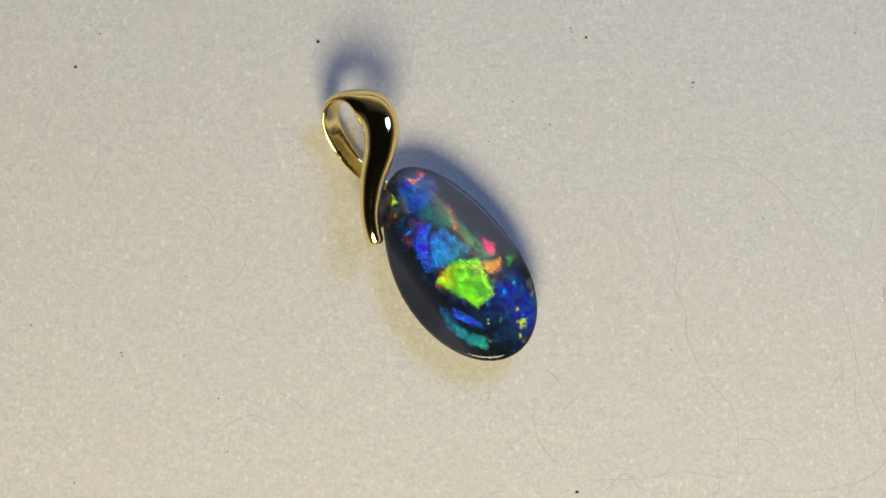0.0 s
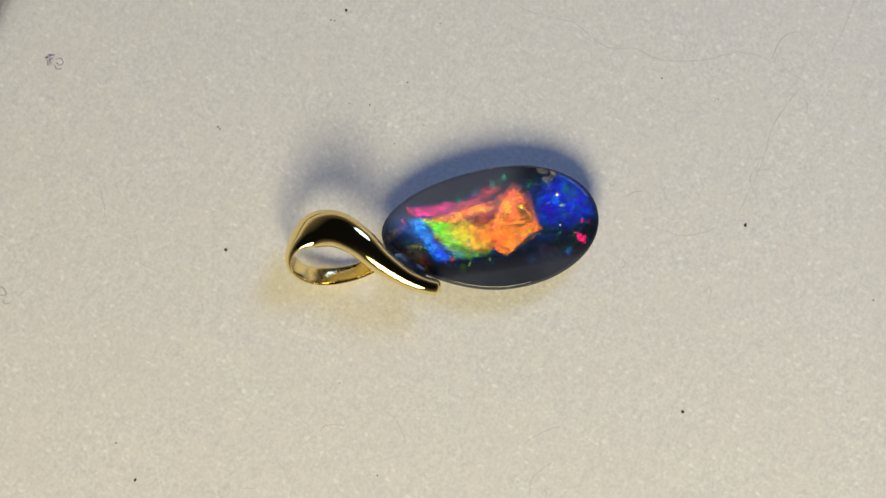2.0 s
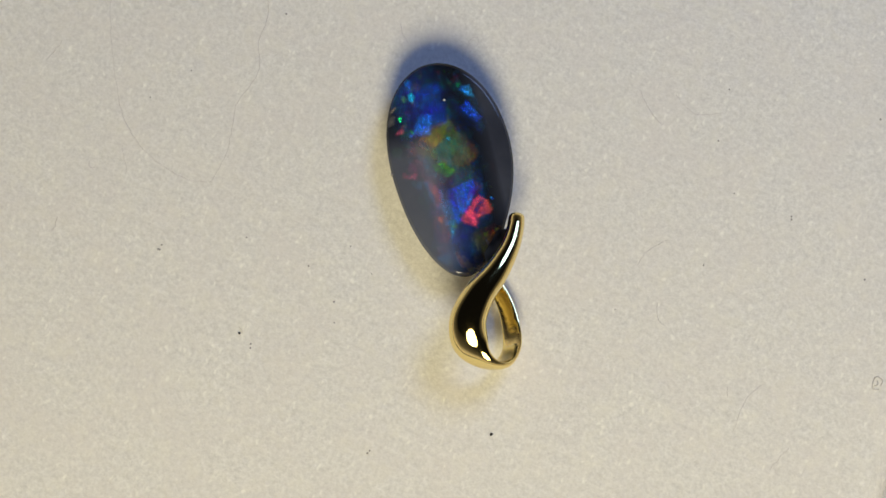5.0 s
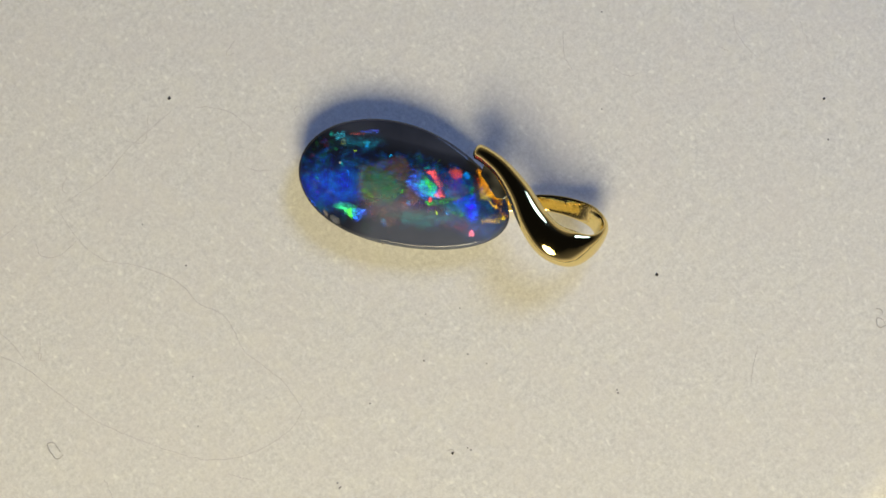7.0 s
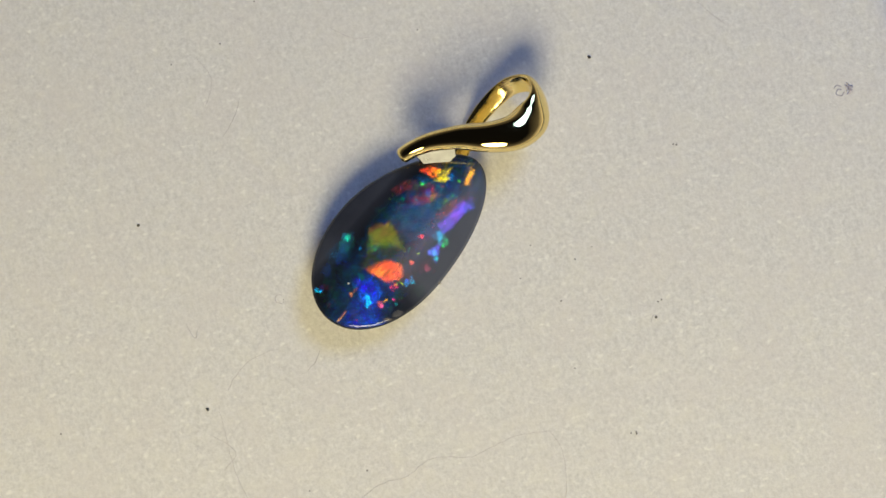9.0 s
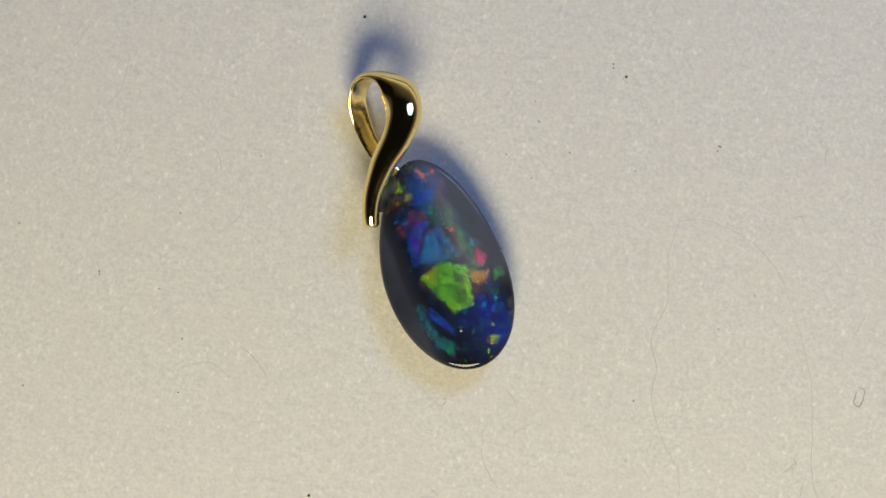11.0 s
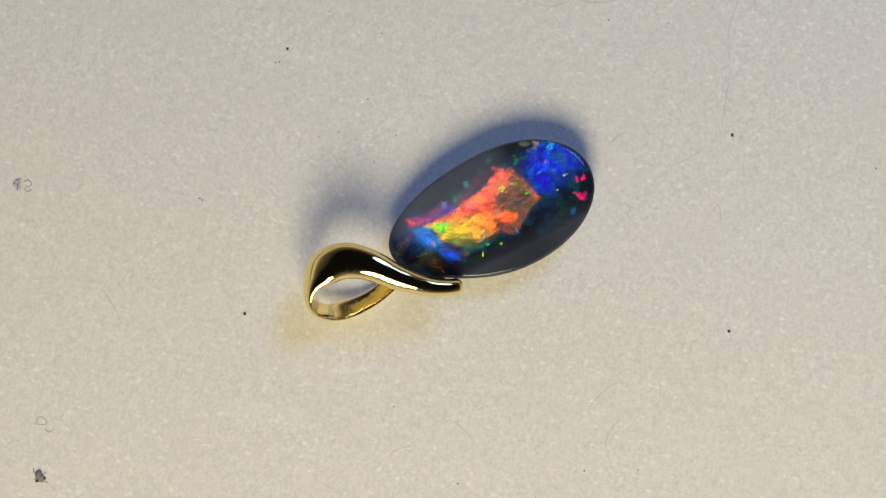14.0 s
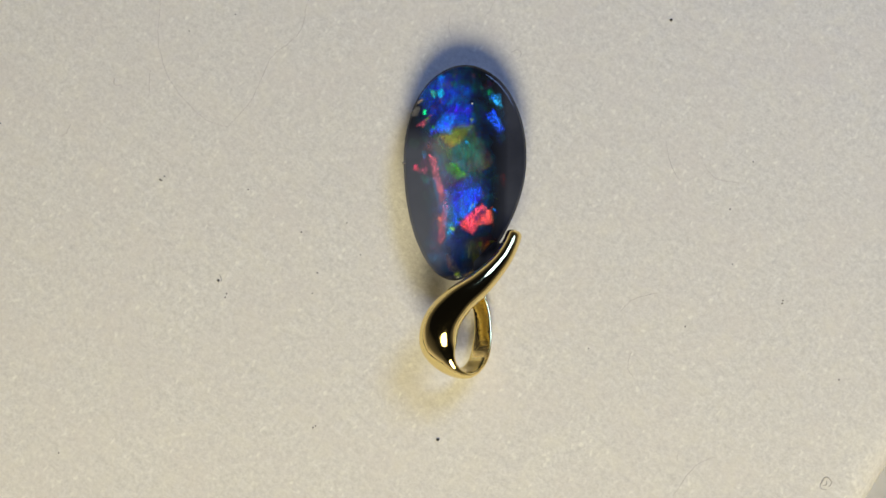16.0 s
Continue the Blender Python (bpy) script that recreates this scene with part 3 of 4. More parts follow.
shard(79, [(-45, 27), (-33, 39), (-28, 30)], "d8e810", "c0d010", 25, 4)
domain(79, -33, 53, 4, 3, 155, "c0d810")
shard(79, [(-61, 50), (-60, 64), (11, 85), (13, 76), (-10, 71), (-43, 61)], "a86020", "c06824", 20, 4)
shard(79, [(-48, 51), (-17, 64), (0, 69), (-14, 52)], "282c14", "304018", 25, 5)
shard(79, [(-64, -142), (-48, -128), (-46, -138)], "ff3030", "f03848", 65, 5)
shard(79, [(-46, -120), (-47, -58), (-34, -53), (-40, -105)], "3018b0", "4020c0", 85, 7)
domain(79, -53, -49, 7, 5.25, 155, "209050")
domain(79, -70, -19, 7, 5.25, 155, "20a058")
domain(79, -89, 33, 5, 3.75, 155, "208048")
domain(79, -66, 77, 6, 4.5, 155, "30c868")
shard(79, [(-43, -143), (-28, -111), (4, -103), (5, -127), (-19, -142)], "2070ff", "40a0e0", 35, 8)
domain(79, -3, -117, 6, 4.5, 155, "e080a0")
shard(79, [(7, -119), (30, -93), (44, -89), (36, -109)], "1830f0", "2048f0", 65, 7)
domain(79, 33, -73, 12, 9, 155, "207050")
domain(79, 29, -138, 6, 4.5, 155, "80c010")
domain(79, 46, -124, 5, 3.75, 155, "90d010")
domain(79, 28, -129, 7, 5.25, 155, "a04018")
shard(79, [(-39, 106), (-41, 130), (-23, 113)], "1020ff", "1828f0", 35, 7)
domain(79, -39, 142, 14, 10.5, 155, "0a4868")
domain(79, -73, 117, 8, 6, 155, "908858")
domain(79, 11, 157, 5, 3.75, 155, "f02060")
shard(79, [(29, 142), (43, 161), (51, 152), (43, 145)], "f01860", "e02068", 65, 5)
domain(79, 58, 127, 7, 5.25, 155, "2028b0")
shard(94, [(-72, 94), (-72, 139), (-56, 165), (-12, 178), (-14, 131), (20, 107), (-7, 76), (-47, 78)], "0a14c8", "0c20e0", 79, 12)
shard(94, [(-69, 42), (-57, 22), (-31, -39), (-22, -76), (-5, -63), (8, -35), (22, -10), (-27, 11), (-54, 30)], "ff4c44", "ff8418", -31, 4)
shard(94, [(-13, -58), (2, -29), (16, -33), (3, -56)], "b08010", "d08c10", 49, 6)
shard(94, [(-75, 35), (-53, 65), (-46, 53), (-60, 31)], "ff5030", "ff6038", 49, 5)
shard(94, [(-44, -123), (-30, -66), (-29, -28), (-42, -3), (-50, 17), (-22, -14), (-13, -62), (-33, -104)], "ff4c58", "ff7030", 79, 6)
shard(94, [(5, -105), (-9, -86), (-11, -71), (7, -94)], "f0c010", "ffd818", 119, 4)
shard(94, [(2, -85), (22, -52), (31, -67), (12, -96)], "804018", "a04c18", 49, 6)
shard(94, [(26, -85), (44, -71), (45, -80)], "904018", "a04820", 49, 5)
shard(94, [(-47, 50), (-27, 80), (6, 87), (-15, 50)], "807018", "706018", 39, 5)
shard(94, [(-8, 79), (10, 86), (6, 78)], "ff6830", "ff5828", 49, 4)
domain(94, -62, 142, 9, 6.75, 139, "2060ff")
domain(94, -28, 151, 14, 10.5, 139, "0a4070")
domain(94, -76, 78, 5, 3.75, 139, "30a050")
domain(94, -63, 95, 6, 4.5, 139, "30b058")
domain(94, -76, 123, 6, 4.5, 139, "b09060")
domain(94, 13, 170, 7, 5.25, 139, "f83060")
domain(94, 40, 161, 6, 4.5, 139, "d01850")
domain(94, -68, -18, 8, 6, 139, "30a040")
domain(94, -58, -37, 7, 5.25, 139, "309048")
domain(94, -51, -71, 8, 6, 139, "2030f0")
domain(94, -34, -28, 9, 6.75, 139, "2028c0")
shard(94, [(-56, -146), (-47, -123), (-42, -131), (-46, -146)], "f03848", "e04058", 49, 5)
domain(94, -38, -110, 5, 3.75, 139, "e060a0")
shard(94, [(-32, -145), (-16, -118), (6, -116), (9, -153), (-12, -161)], "1040ff", "2068ff", 49, 8)
domain(94, 4, -121, 6, 4.5, 139, "60a040")
shard(94, [(-52, -168), (-45, -163), (-19, -178), (-31, -181)], "108858", "0a7060", 139, 6)
domain(94, 24, -149, 7, 5.25, 139, "409020")
domain(94, 32, -126, 6, 4.5, 139, "a04028")
domain(94, 44, -106, 5, 3.75, 139, "1828d0")
domain(94, 45, 109, 8, 6, 139, "206048")
shard(94, [(53, 57), (34, 119), (52, 116), (77, 55)], "142820", "1c3c2c", 109, 12)
shard(110, [(-69, 77), (-69, 138), (-58, 157), (-6, 168), (-6, 132), (20, 89), (-15, 84), (-55, 63)], "0a14d0", "0c24e8", 63, 12)
domain(110, -58, 143, 8, 6, 123, "2090f0")
shard(110, [(-54, 61), (-19, 80), (10, 84), (-17, 59), (-23, 40)], "506c18", "708020", 33, 5)
shard(110, [(-2, 78), (14, 82), (6, 74)], "e05030", "ff6030", 33, 4)
shard(110, [(-45, 0), (-37, 19), (-14, 3), (10, -7), (-18, -30), (-32, -27)], "ff4038", "ff5830", -7, 4)
shard(110, [(-71, 41), (-59, 46), (-48, 22), (-43, 0)], "e83848", "ff4858", -57, 5)
domain(110, -48, 54, 6, 4.5, 123, "f05068")
shard(110, [(-54, -4), (-38, -6), (-28, -31)], "c040d0", "8038d0", -57, 6)
shard(110, [(-18, -62), (-21, -31), (-12, -39), (-4, -73)], "3828b0", "2830c8", -47, 8)
domain(110, -65, -15, 8, 6, 123, "28a048")
domain(110, -52, -25, 7, 5.25, 123, "208a48")
shard(110, [(-52, -124), (-44, -98), (-37, -63), (-33, -36), (-24, -45), (-32, -80), (-36, -110), (-41, -128)], "ff4c60", "f06850", 78, 6)
domain(110, -46, -69, 8, 6, 123, "2038e0")
domain(110, -56, -79, 8, 6, 123, "20804a")
shard(110, [(-14, -90), (1, -85), (26, -76), (41, -73), (31, -86), (19, -112), (2, -105)], "ff4830", "e04028", 33, 6)
domain(110, -42, -146, 6, 4.5, 123, "f04060")
shard(110, [(-16, -155), (-1, -127), (7, -133), (4, -152)], "2060ff", "40c0c0", 63, 6)
domain(110, -28, -161, 5, 3.75, 123, "a0a040")
shard(110, [(-64, -156), (-53, -158), (-33, -177), (-44, -176)], "20a060", "0a8068", -27, 6)
domain(110, 25, -121, 10, 7.5, 123, "307818")
shard(110, [(25, -138), (47, -117), (47, -124)], "c06030", "d07028", 33, 5)
domain(110, 3, -166, 7, 5.25, 123, "807010")
domain(110, 15, 168, 6, 4.5, 123, "ff3060")
shard(110, [(41, 106), (51, 132), (69, 104), (64, 83)], "207048", "185038", -47, 7)
domain(110, 59, 92, 6, 4.5, 123, "2828c0")
domain(110, 47, 152, 6, 4.5, 123, "301870")
domain(110, 62, 68, 10, 7.5, 123, "104838")
shard(127, [(-86, 145), (-41, 168), (-10, 166), (-25, 111), (-60, 90)], "0a28a0", "0c30c0", 16, 14)
shard(127, [(-46, 2), (21, 21), (34, -21), (15, -32), (-35, -36)], "061c60", "082460", 16, 16)
shard(127, [(-30, -127), (11, -125), (16, -146), (-9, -164)], "0a3c90", "0a5080", 16, 14)
shard(127, [(-60, 64), (-40, 91), (-27, 115), (10, 115), (17, 85), (-16, 76)], "1018f0", "1428ff", 36, 8)
domain(127, -55, 137, 9, 6.75, 106, "20b0c0")
domain(127, -40, 165, 8, 6, 106, "1838ff")
domain(127, -21, 153, 8, 6, 106, "208070")
shard(127, [(-56, 61), (-32, 70), (-1, 83), (-10, 60), (-12, 46), (-43, 45)], "289030", "48a828", 36, 5)
shard(127, [(-37, -36), (9, -12), (26, -29), (11, -71), (-16, -73)], "1030f8", "1858d8", -54, 7)
domain(127, -8, -61, 12, 9, 106, "1868b8")
shard(127, [(-32, 0), (-17, 11), (-9, -14)], "186828", "1c7830", 16, 8)
shard(127, [(-10, -96), (3, -80), (20, -80), (46, -66), (49, -95), (24, -95), (12, -112)], "ff4838", "ff5c44", 16, 4)
shard(127, [(-65, 30), (-52, 21), (-39, -38), (-45, -46), (-58, -1)], "f05870", "e06878", -74, 5)
shard(127, [(-47, -92), (-35, -54), (-30, -65), (-37, -119), (-45, -133)], "ff6060", "f05868", 76, 5)
domain(127, -70, -16, 8, 6, 106, "309048")
domain(127, -72, 28, 7, 5.25, 106, "2868d8")
domain(127, -86, 5, 6, 4.5, 106, "f04860")
shard(127, [(-83, 81), (-60, 98), (-63, 86)], "c05060", "d06068", 36, 6)
domain(127, -25, -107, 10, 7.5, 106, "1828f0")
domain(127, -48, -157, 9, 6.75, 106, "30b0c0")
domain(127, -31, -160, 9, 6.75, 106, "1858c0")
shard(127, [(13, -142), (30, -129), (22, -144)], "70e010", "a0e010", 36, 4)
domain(127, -15, -182, 5, 3.75, 106, "a0d010")
shard(127, [(26, -136), (43, -125), (36, -136)], "e0a020", "d08020", 26, 4)
shard(127, [(42, 90), (47, 108), (68, 75), (64, 67)], "1840ff", "2860e8", -54, 6)
shard(127, [(43, 125), (48, 139), (64, 119), (63, 110)], "20a070", "30b080", -54, 7)
shard(127, [(58, -11), (67, -5), (71, -22), (67, -29)], "902c18", "a03820", -44, 7)
shard(143, [(-48, 149), (8, 149), (8, 70), (-23, 85)], "0a2080", "0c2c98", 0, 14)
shard(143, [(-55, -16), (-23, -48), (-8, -87), (-31, -119), (-47, -48)], "0a50a0", "0a68b0", -80, 9)
shard(143, [(-53, 51), (26, 51), (26, -9), (-23, -18), (-53, 1)], "084860", "086058", 0, 16)
shard(143, [(-20, -39), (26, -32), (29, -44), (2, -85), (-20, -84)], "1018ff", "1438f8", -40, 5)
shard(143, [(-24, -86), (-2, -91), (-18, -100)], "1820ff", "1028f0", 0, 6)
shard(143, [(-11, -94), (28, -59), (44, -73), (46, -93), (17, -97), (14, -113)], "ff3c48", "ff6850", -20, 4)
shard(143, [(14, -85), (34, -66), (36, -72), (20, -87)], "301060", "502030", 45, 4)
shard(143, [(-37, 12), (-18, 12), (3, -10), (-14, -15), (-28, -5)], "28b020", "40c828", -30, 5)
shard(143, [(-44, 60), (-9, 72), (13, 79), (-8, 50), (-27, 37)], "b89028", "608828", 20, 5)
shard(143, [(-55, 49), (-23, 39), (-23, 16), (-48, 31)], "207038", "286030", 0, 8)
shard(143, [(-60, 72), (-33, 100), (-17, 95), (-27, 64)], "1050e0", "2078ff", 40, 7)
domain(143, -42, 163, 9, 6.75, 90, "1030c0")
domain(143, -42, 138, 9, 6.75, 90, "30a0e0")
domain(143, -57, 137, 7, 5.25, 90, "508028")
domain(143, -71, 104, 6, 4.5, 90, "40e080")
shard(143, [(-84, 80), (-68, 92), (-73, 78)], "d05060", "e06068", 40, 6)
shard(143, [(36, 95), (49, 107), (67, 74), (60, 68)], "1828f8", "2850ff", -60, 6)
shard(143, [(42, 132), (59, 136), (65, 114), (55, 116)], "2078ff", "30a0e8", -50, 6)
domain(143, 42, 139, 6, 4.5, 90, "20a060")
shard(143, [(-51, -20), (-39, -28), (-33, -46), (-43, -60)], "c05868", "b84858", -70, 7)
domain(143, -44, -84, 7, 5.25, 90, "d07050")
shard(143, [(-90, 3), (-67, 5), (-69, -5), (-82, -2)], "b04858", "a84050", 0, 7)
shard(143, [(-65, -149), (-33, -145), (-25, -178), (-45, -174)], "1068c0", "2090d0", -40, 8)
shard(143, [(-26, -152), (-20, -155), (-10, -184), (-18, -182)], "a0c020", "d0d020", -60, 4)
shard(143, [(9, -149), (10, -125), (15, -127), (14, -147)], "30c040", "40d048", 80, 5)
domain(143, 26, -128, 6, 4.5, 90, "80f820")
domain(143, 38, -127, 6, 4.5, 90, "f08038")
domain(143, -4, -152, 6, 4.5, 90, "2060e0")
shard(143, [(-2, -184), (34, -162), (38, -166), (8, -186)], "c09010", "e0a818", 25, 5)
shard(189, [(-38, 176), (-15, 169), (-51, 133), (-73, 142)], "0810a0", "0c1cb0", -45, 14)
shard(189, [(-18, 141), (17, 106), (-8, 75), (-50, 82), (-46, 114)], "082888", "0a30a0", -45, 16)
shard(189, [(-27, -74), (1, -130), (-7, -165), (-27, -144), (-41, -102)], "064868", "085878", -45, 16)
shard(189, [(-55, -133), (-16, -161), (-15, -190), (-60, -162)], "0848b0", "1060d0", -45, 10)
shard(189, [(-10, 69), (14, 69), (14, 32), (-1, 3), (-31, 18), (-30, 47)], "106838", "0c5838", -45, 10)
shard(189, [(-28, 79), (-18, 58), (-36, 18), (-62, 29), (-55, 53)], "405828", "506828", -45, 8)
shard(189, [(9, 58), (30, 23), (23, -12), (-5, 2)], "085048", "064050", -45, 14)
shard(189, [(9, -12), (30, -18), (24, -41), (6, -58), (-11, -61), (-11, -43), (-4, -20)], "10e030", "30f048", -85, 5)
shard(189, [(31, -34), (41, -44), (22, -68), (13, -87), (-9, -88), (1, -68)], "ff4450", "ff6440", -125, 4)
shard(189, [(42, -60), (37, -83), (19, -107), (4, -100), (23, -75)], "1808e0", "2010ff", -125, 6)
shard(189, [(-15, -85), (15, -110), (-10, -128), (-31, -127), (-21, -103)], "1010ff", "1820f8", -125, 6)
domain(189, -26, -85, 4, 3, 45, "ff4848")
shard(189, [(52, -120), (59, -132), (38, -161), (18, -177), (14, -146)], "ffa008", "ffc818", -105, 4)
shard(189, [(29, -105), (45, -110), (13, -126)], "107030", "0c6028", 15, 7)
shard(189, [(-68, 80), (-54, 82), (-64, 63), (-82, 74)], "30ff30", "40f850", 15, 5)
domain(189, -64, 107, 6, 4.5, 45, "40c0d0")
domain(189, -33, 140, 8, 6, 45, "2060e0")
shard(189, [(57, 135), (70, 128), (67, 114), (57, 121)], "30b0ff", "40a0f0", -45, 5)
shard(189, [(66, 121), (81, 90), (70, 89)], "408050", "607040", -65, 6)
shard(189, [(41, 117), (69, 75), (62, 54), (31, 92)], "064050", "085060", -45, 12)
shard(189, [(-54, 23), (-40, -19), (-33, -63), (-48, -54), (-64, -15)], "206858", "287060", -75, 8)
domain(189, -51, -72, 7, 5.25, 45, "2848c0")
shard(189, [(-51, -95), (-46, -108), (-55, -127), (-56, -112)], "904850", "a05058", -95, 6)
domain(189, -72, 126, 5, 3.75, 45, "c08030")
domain(189, -37, -54, 4, 3, 45, "d09040")
shard(204, [(-31, 178), (-8, 145), (-1, 93), (-40, 71), (-60, 117), (-61, 150)], "0a2898", "0c30a0", -61, 16)
shard(204, [(1, 90), (13, 56), (2, 14), (-5, -13), (-39, 16), (-49, 44), (-38, 67)], "0a5838", "107040", -61, 10)
shard(204, [(-21, 78), (-30, 53), (-41, 28), (-46, 46)], "304818", "3c5420", -61, 8)
shard(204, [(-39, -74), (-24, -122), (-14, -161), (-32, -159), (-47, -101)], "064060", "085070", -61, 14)
shard(204, [(5, -21), (20, -36), (7, -56), (-13, -55), (-6, -33)], "20f030", "30e848", -101, 5)
shard(204, [(-22, -60), (-13, -80), (-23, -87), (-32, -75)], "109040", "10a048", -61, 7)
shard(204, [(31, -33), (36, -44), (13, -66), (4, -65), (17, -49)], "ff5838", "ff6848", -121, 4)
shard(204, [(-9, -55), (-3, -73), (-12, -70)], "ff9030", "ff7030", -61, 4)
shard(204, [(23, -64), (34, -95), (21, -115), (-3, -80)], "0c08b0", "1810d0", -61, 8)
shard(204, [(-10, -87), (9, -121), (-38, -131), (-25, -111)], "1018ff", "1028f8", -141, 5)
shard(204, [(-41, -123), (-32, -159), (-39, -177), (-69, -146)], "0840b0", "1058d0", -61, 9)
shard(204, [(53, -117), (56, -132), (28, -166), (13, -173), (10, -145)], "ffa010", "ffcc18", -121, 4)
shard(204, [(-51, -100), (-50, -116), (-61, -140), (-60, -121)], "c04048", "b03840", -101, 5)
shard(204, [(-65, 111), (-56, 102), (-55, 78), (-75, 68), (-75, 81)], "40f060", "40d8a0", 29, 5)
shard(204, [(-78, 75), (-57, 62), (-61, 52), (-82, 65)], "2058ff", "3068f0", -31, 5)
shard(204, [(57, 142), (68, 124), (59, 120), (51, 133)], "40c0d8", "38b0c8", -61, 5)
domain(204, 50, 121, 8, 6, 29, "707028")
shard(204, [(66, 114), (73, 87), (68, 88)], "d05030", "c04028", -71, 4)
shard(204, [(74, 92), (80, 63), (74, 69)], "3070d0", "2858c0", -76, 4)
shard(204, [(47, 104), (61, 74), (54, 78)], "206048", "286850", -61, 5)
shard(204, [(-59, 16), (-41, -30), (-30, -93), (-50, -80), (-64, -20)], "1a6050", "207058", -81, 8)
domain(204, -73, 20, 10, 7.5, 29, "204890")
domain(204, -30, -14, 6, 4.5, 29, "3060d0")
shard(220, [(-20, 155), (8, 78), (-40, 65), (-65, 122), (-48, 146)], "0a3070", "0a3880", -77, 16)
shard(220, [(1, 72), (11, 29), (-4, -3), (-38, 7), (-41, 47), (-26, 70)], "084840", "085048", -77, 14)
shard(220, [(12, -72), (12, -113), (-28, -118), (-32, -82)], "0a5070", "0a4880", -77, 12)
shard(220, [(-46, 5), (-39, -44), (-39, -96), (-66, -50), (-64, -9)], "186058", "1c6868", -87, 9)
shard(220, [(-60, 39), (-32, 9), (-36, -15), (-79, 8), (-68, 30)], "605838", "685c40", -47, 8)
shard(220, [(-21, 73), (-30, 49), (-41, 42), (-40, 62)], "408020", "508c24", -117, 6)
shard(220, [(6, -3), (20, -15), (9, -35), (5, -61), (-10, -68), (-18, -39), (-8, -11)], "1838ff", "1080d0", -97, 6)
domain(220, 11, -38, 6, 4.5, 13, "20b090")
shard(220, [(32, -29), (32, -43), (18, -53), (22, -44)], "ff5048", "ff5858", -137, 4)
shard(220, [(-8, -56), (9, -61), (-7, -74)], "ff4858", "ff5060", -47, 4)
domain(220, -17, -50, 5, 3.75, 13, "ff5050")
shard(220, [(-38, 9), (-2, -10), (-21, -36), (-39, -8)], "6a5848", "746050", -77, 7)
shard(220, [(-24, -38), (-12, -68), (-3, -98), (-16, -79), (-27, -51)], "30c020", "50c028", -72, 4)
shard(220, [(-29, -84), (-27, -114), (-36, -109)], "20a030", "309838", -87, 5)
domain(220, 38, -103, 8, 6, 13, "1818e0")
shard(220, [(-10, -112), (10, -123), (-29, -139), (-38, -125)], "1020ff", "1830f0", -157, 6)
shard(220, [(22, -106), (21, -119), (6, -120)], "209040", "108038", -77, 6)
shard(220, [(55, -119), (53, -133), (24, -167), (2, -175), (14, -148), (31, -128)], "c07010", "f0a010", -127, 5)
shard(220, [(4, -152), (-3, -173), (-6, -161)], "ffd018", "f0b010", -97, 4)
domain(220, -18, -181, 5, 3.75, 13, "f0d020")
domain(220, -57, -133, 7, 5.25, 13, "f06870")
shard(220, [(-62, 106), (-61, 90), (-66, 90), (-68, 101)], "30e890", "40e880", -77, 5)
shard(220, [(-67, 91), (-60, 80), (-80, 75)], "40f030", "50e830", -157, 4)
shard(220, [(-64, 78), (-59, 56), (-82, 72)], "2050ff", "3060f0", -57, 5)
domain(220, 57, 144, 7, 5.25, 13, "30a098")
shard(220, [(74, 96), (84, 66), (77, 68)], "3038b0", "4040c0", -77, 4)
shard(220, [(57, 130), (63, 61), (49, 68), (44, 117)], "084858", "0a5868", -77, 10)
domain(220, 54, 79, 9, 6.75, 13, "1860a0")
shard(236, [(-25, 181), (-21, 142), (-48, 102), (-58, 144)], "0a2890", "0a3098", -93, 14)
shard(236, [(1, 102), (5, 67), (-51, 72), (-48, 104)], "0a2048", "0a2858", -93, 14)
shard(236, [(9, 62), (27, 12), (16, -9), (-9, 13), (-7, 53)], "085048", "0a5850", -93, 14)
shard(236, [(-11, -63), (-4, -125), (-35, -125), (-37, -74)], "062c70", "083480", -93, 14)
shard(236, [(31, -31), (17, -86), (-3, -77), (4, -36)], "0a1488", "0c1898", -93, 10)
shard(236, [(-54, -22), (-31, -55), (-37, -96), (-53, -83), (-50, -34)], "1c6858", "246c60", -93, 8)
shard(236, [(-17, 40), (-9, 23), (-23, 7), (-39, 14), (-32, 32)], "30c030", "48b828", -93, 5)
domain(236, -41, 47, 8, 6, 177, "208030")
shard(236, [(5, 81), (-10, 62), (-32, 68)], "405818", "4c6420", -143, 6)
shard(236, [(-3, 0), (-8, -21), (-27, -28), (-24, -1)], "5a4030", "644838", -93, 6)
shard(236, [(-33, 7), (-25, -37), (-32, -31), (-36, -5)], "c03838", "d04848", -83, 5)
domain(236, -17, -50, 5, 3.75, 177, "e05060")
shard(236, [(29, -8), (26, -29), (14, -19), (20, -12)], "2030ff", "2840f0", -93, 5)
shard(236, [(25, -60), (0, -88), (5, -74)], "403028", "483428", -133, 6)
domain(236, 32, -35, 4, 3, 177, "d04040")
shard(236, [(-9, -75), (1, -101), (-7, -95)], "80a820", "60a028", -63, 4)
domain(236, 20, -102, 9, 6.75, 177, "309838")
shard(236, [(-4, -121), (1, -138), (-40, -135), (-35, -122)], "1028ff", "1838f0", -173, 6)
shard(236, [(39, -121), (31, -132), (8, -153), (6, -135)], "ff5c10", "f0e818", -133, 4)
shard(236, [(28, -149), (4, -171), (-2, -162)], "d06010", "c04c10", -133, 5)
shard(236, [(-31, -141), (-16, -188), (-27, -179), (-36, -148)], "f8c010", "ffd828", -78, 4)
shard(236, [(5, -158), (-14, -191), (-12, -177)], "ffb030", "ff9020", -123, 4)
domain(236, -57, -133, 7, 5.25, 177, "f0a0b0")
shard(236, [(-61, 104), (-64, 83), (-69, 87), (-67, 101)], "40e0b0", "50e8a0", -93, 5)
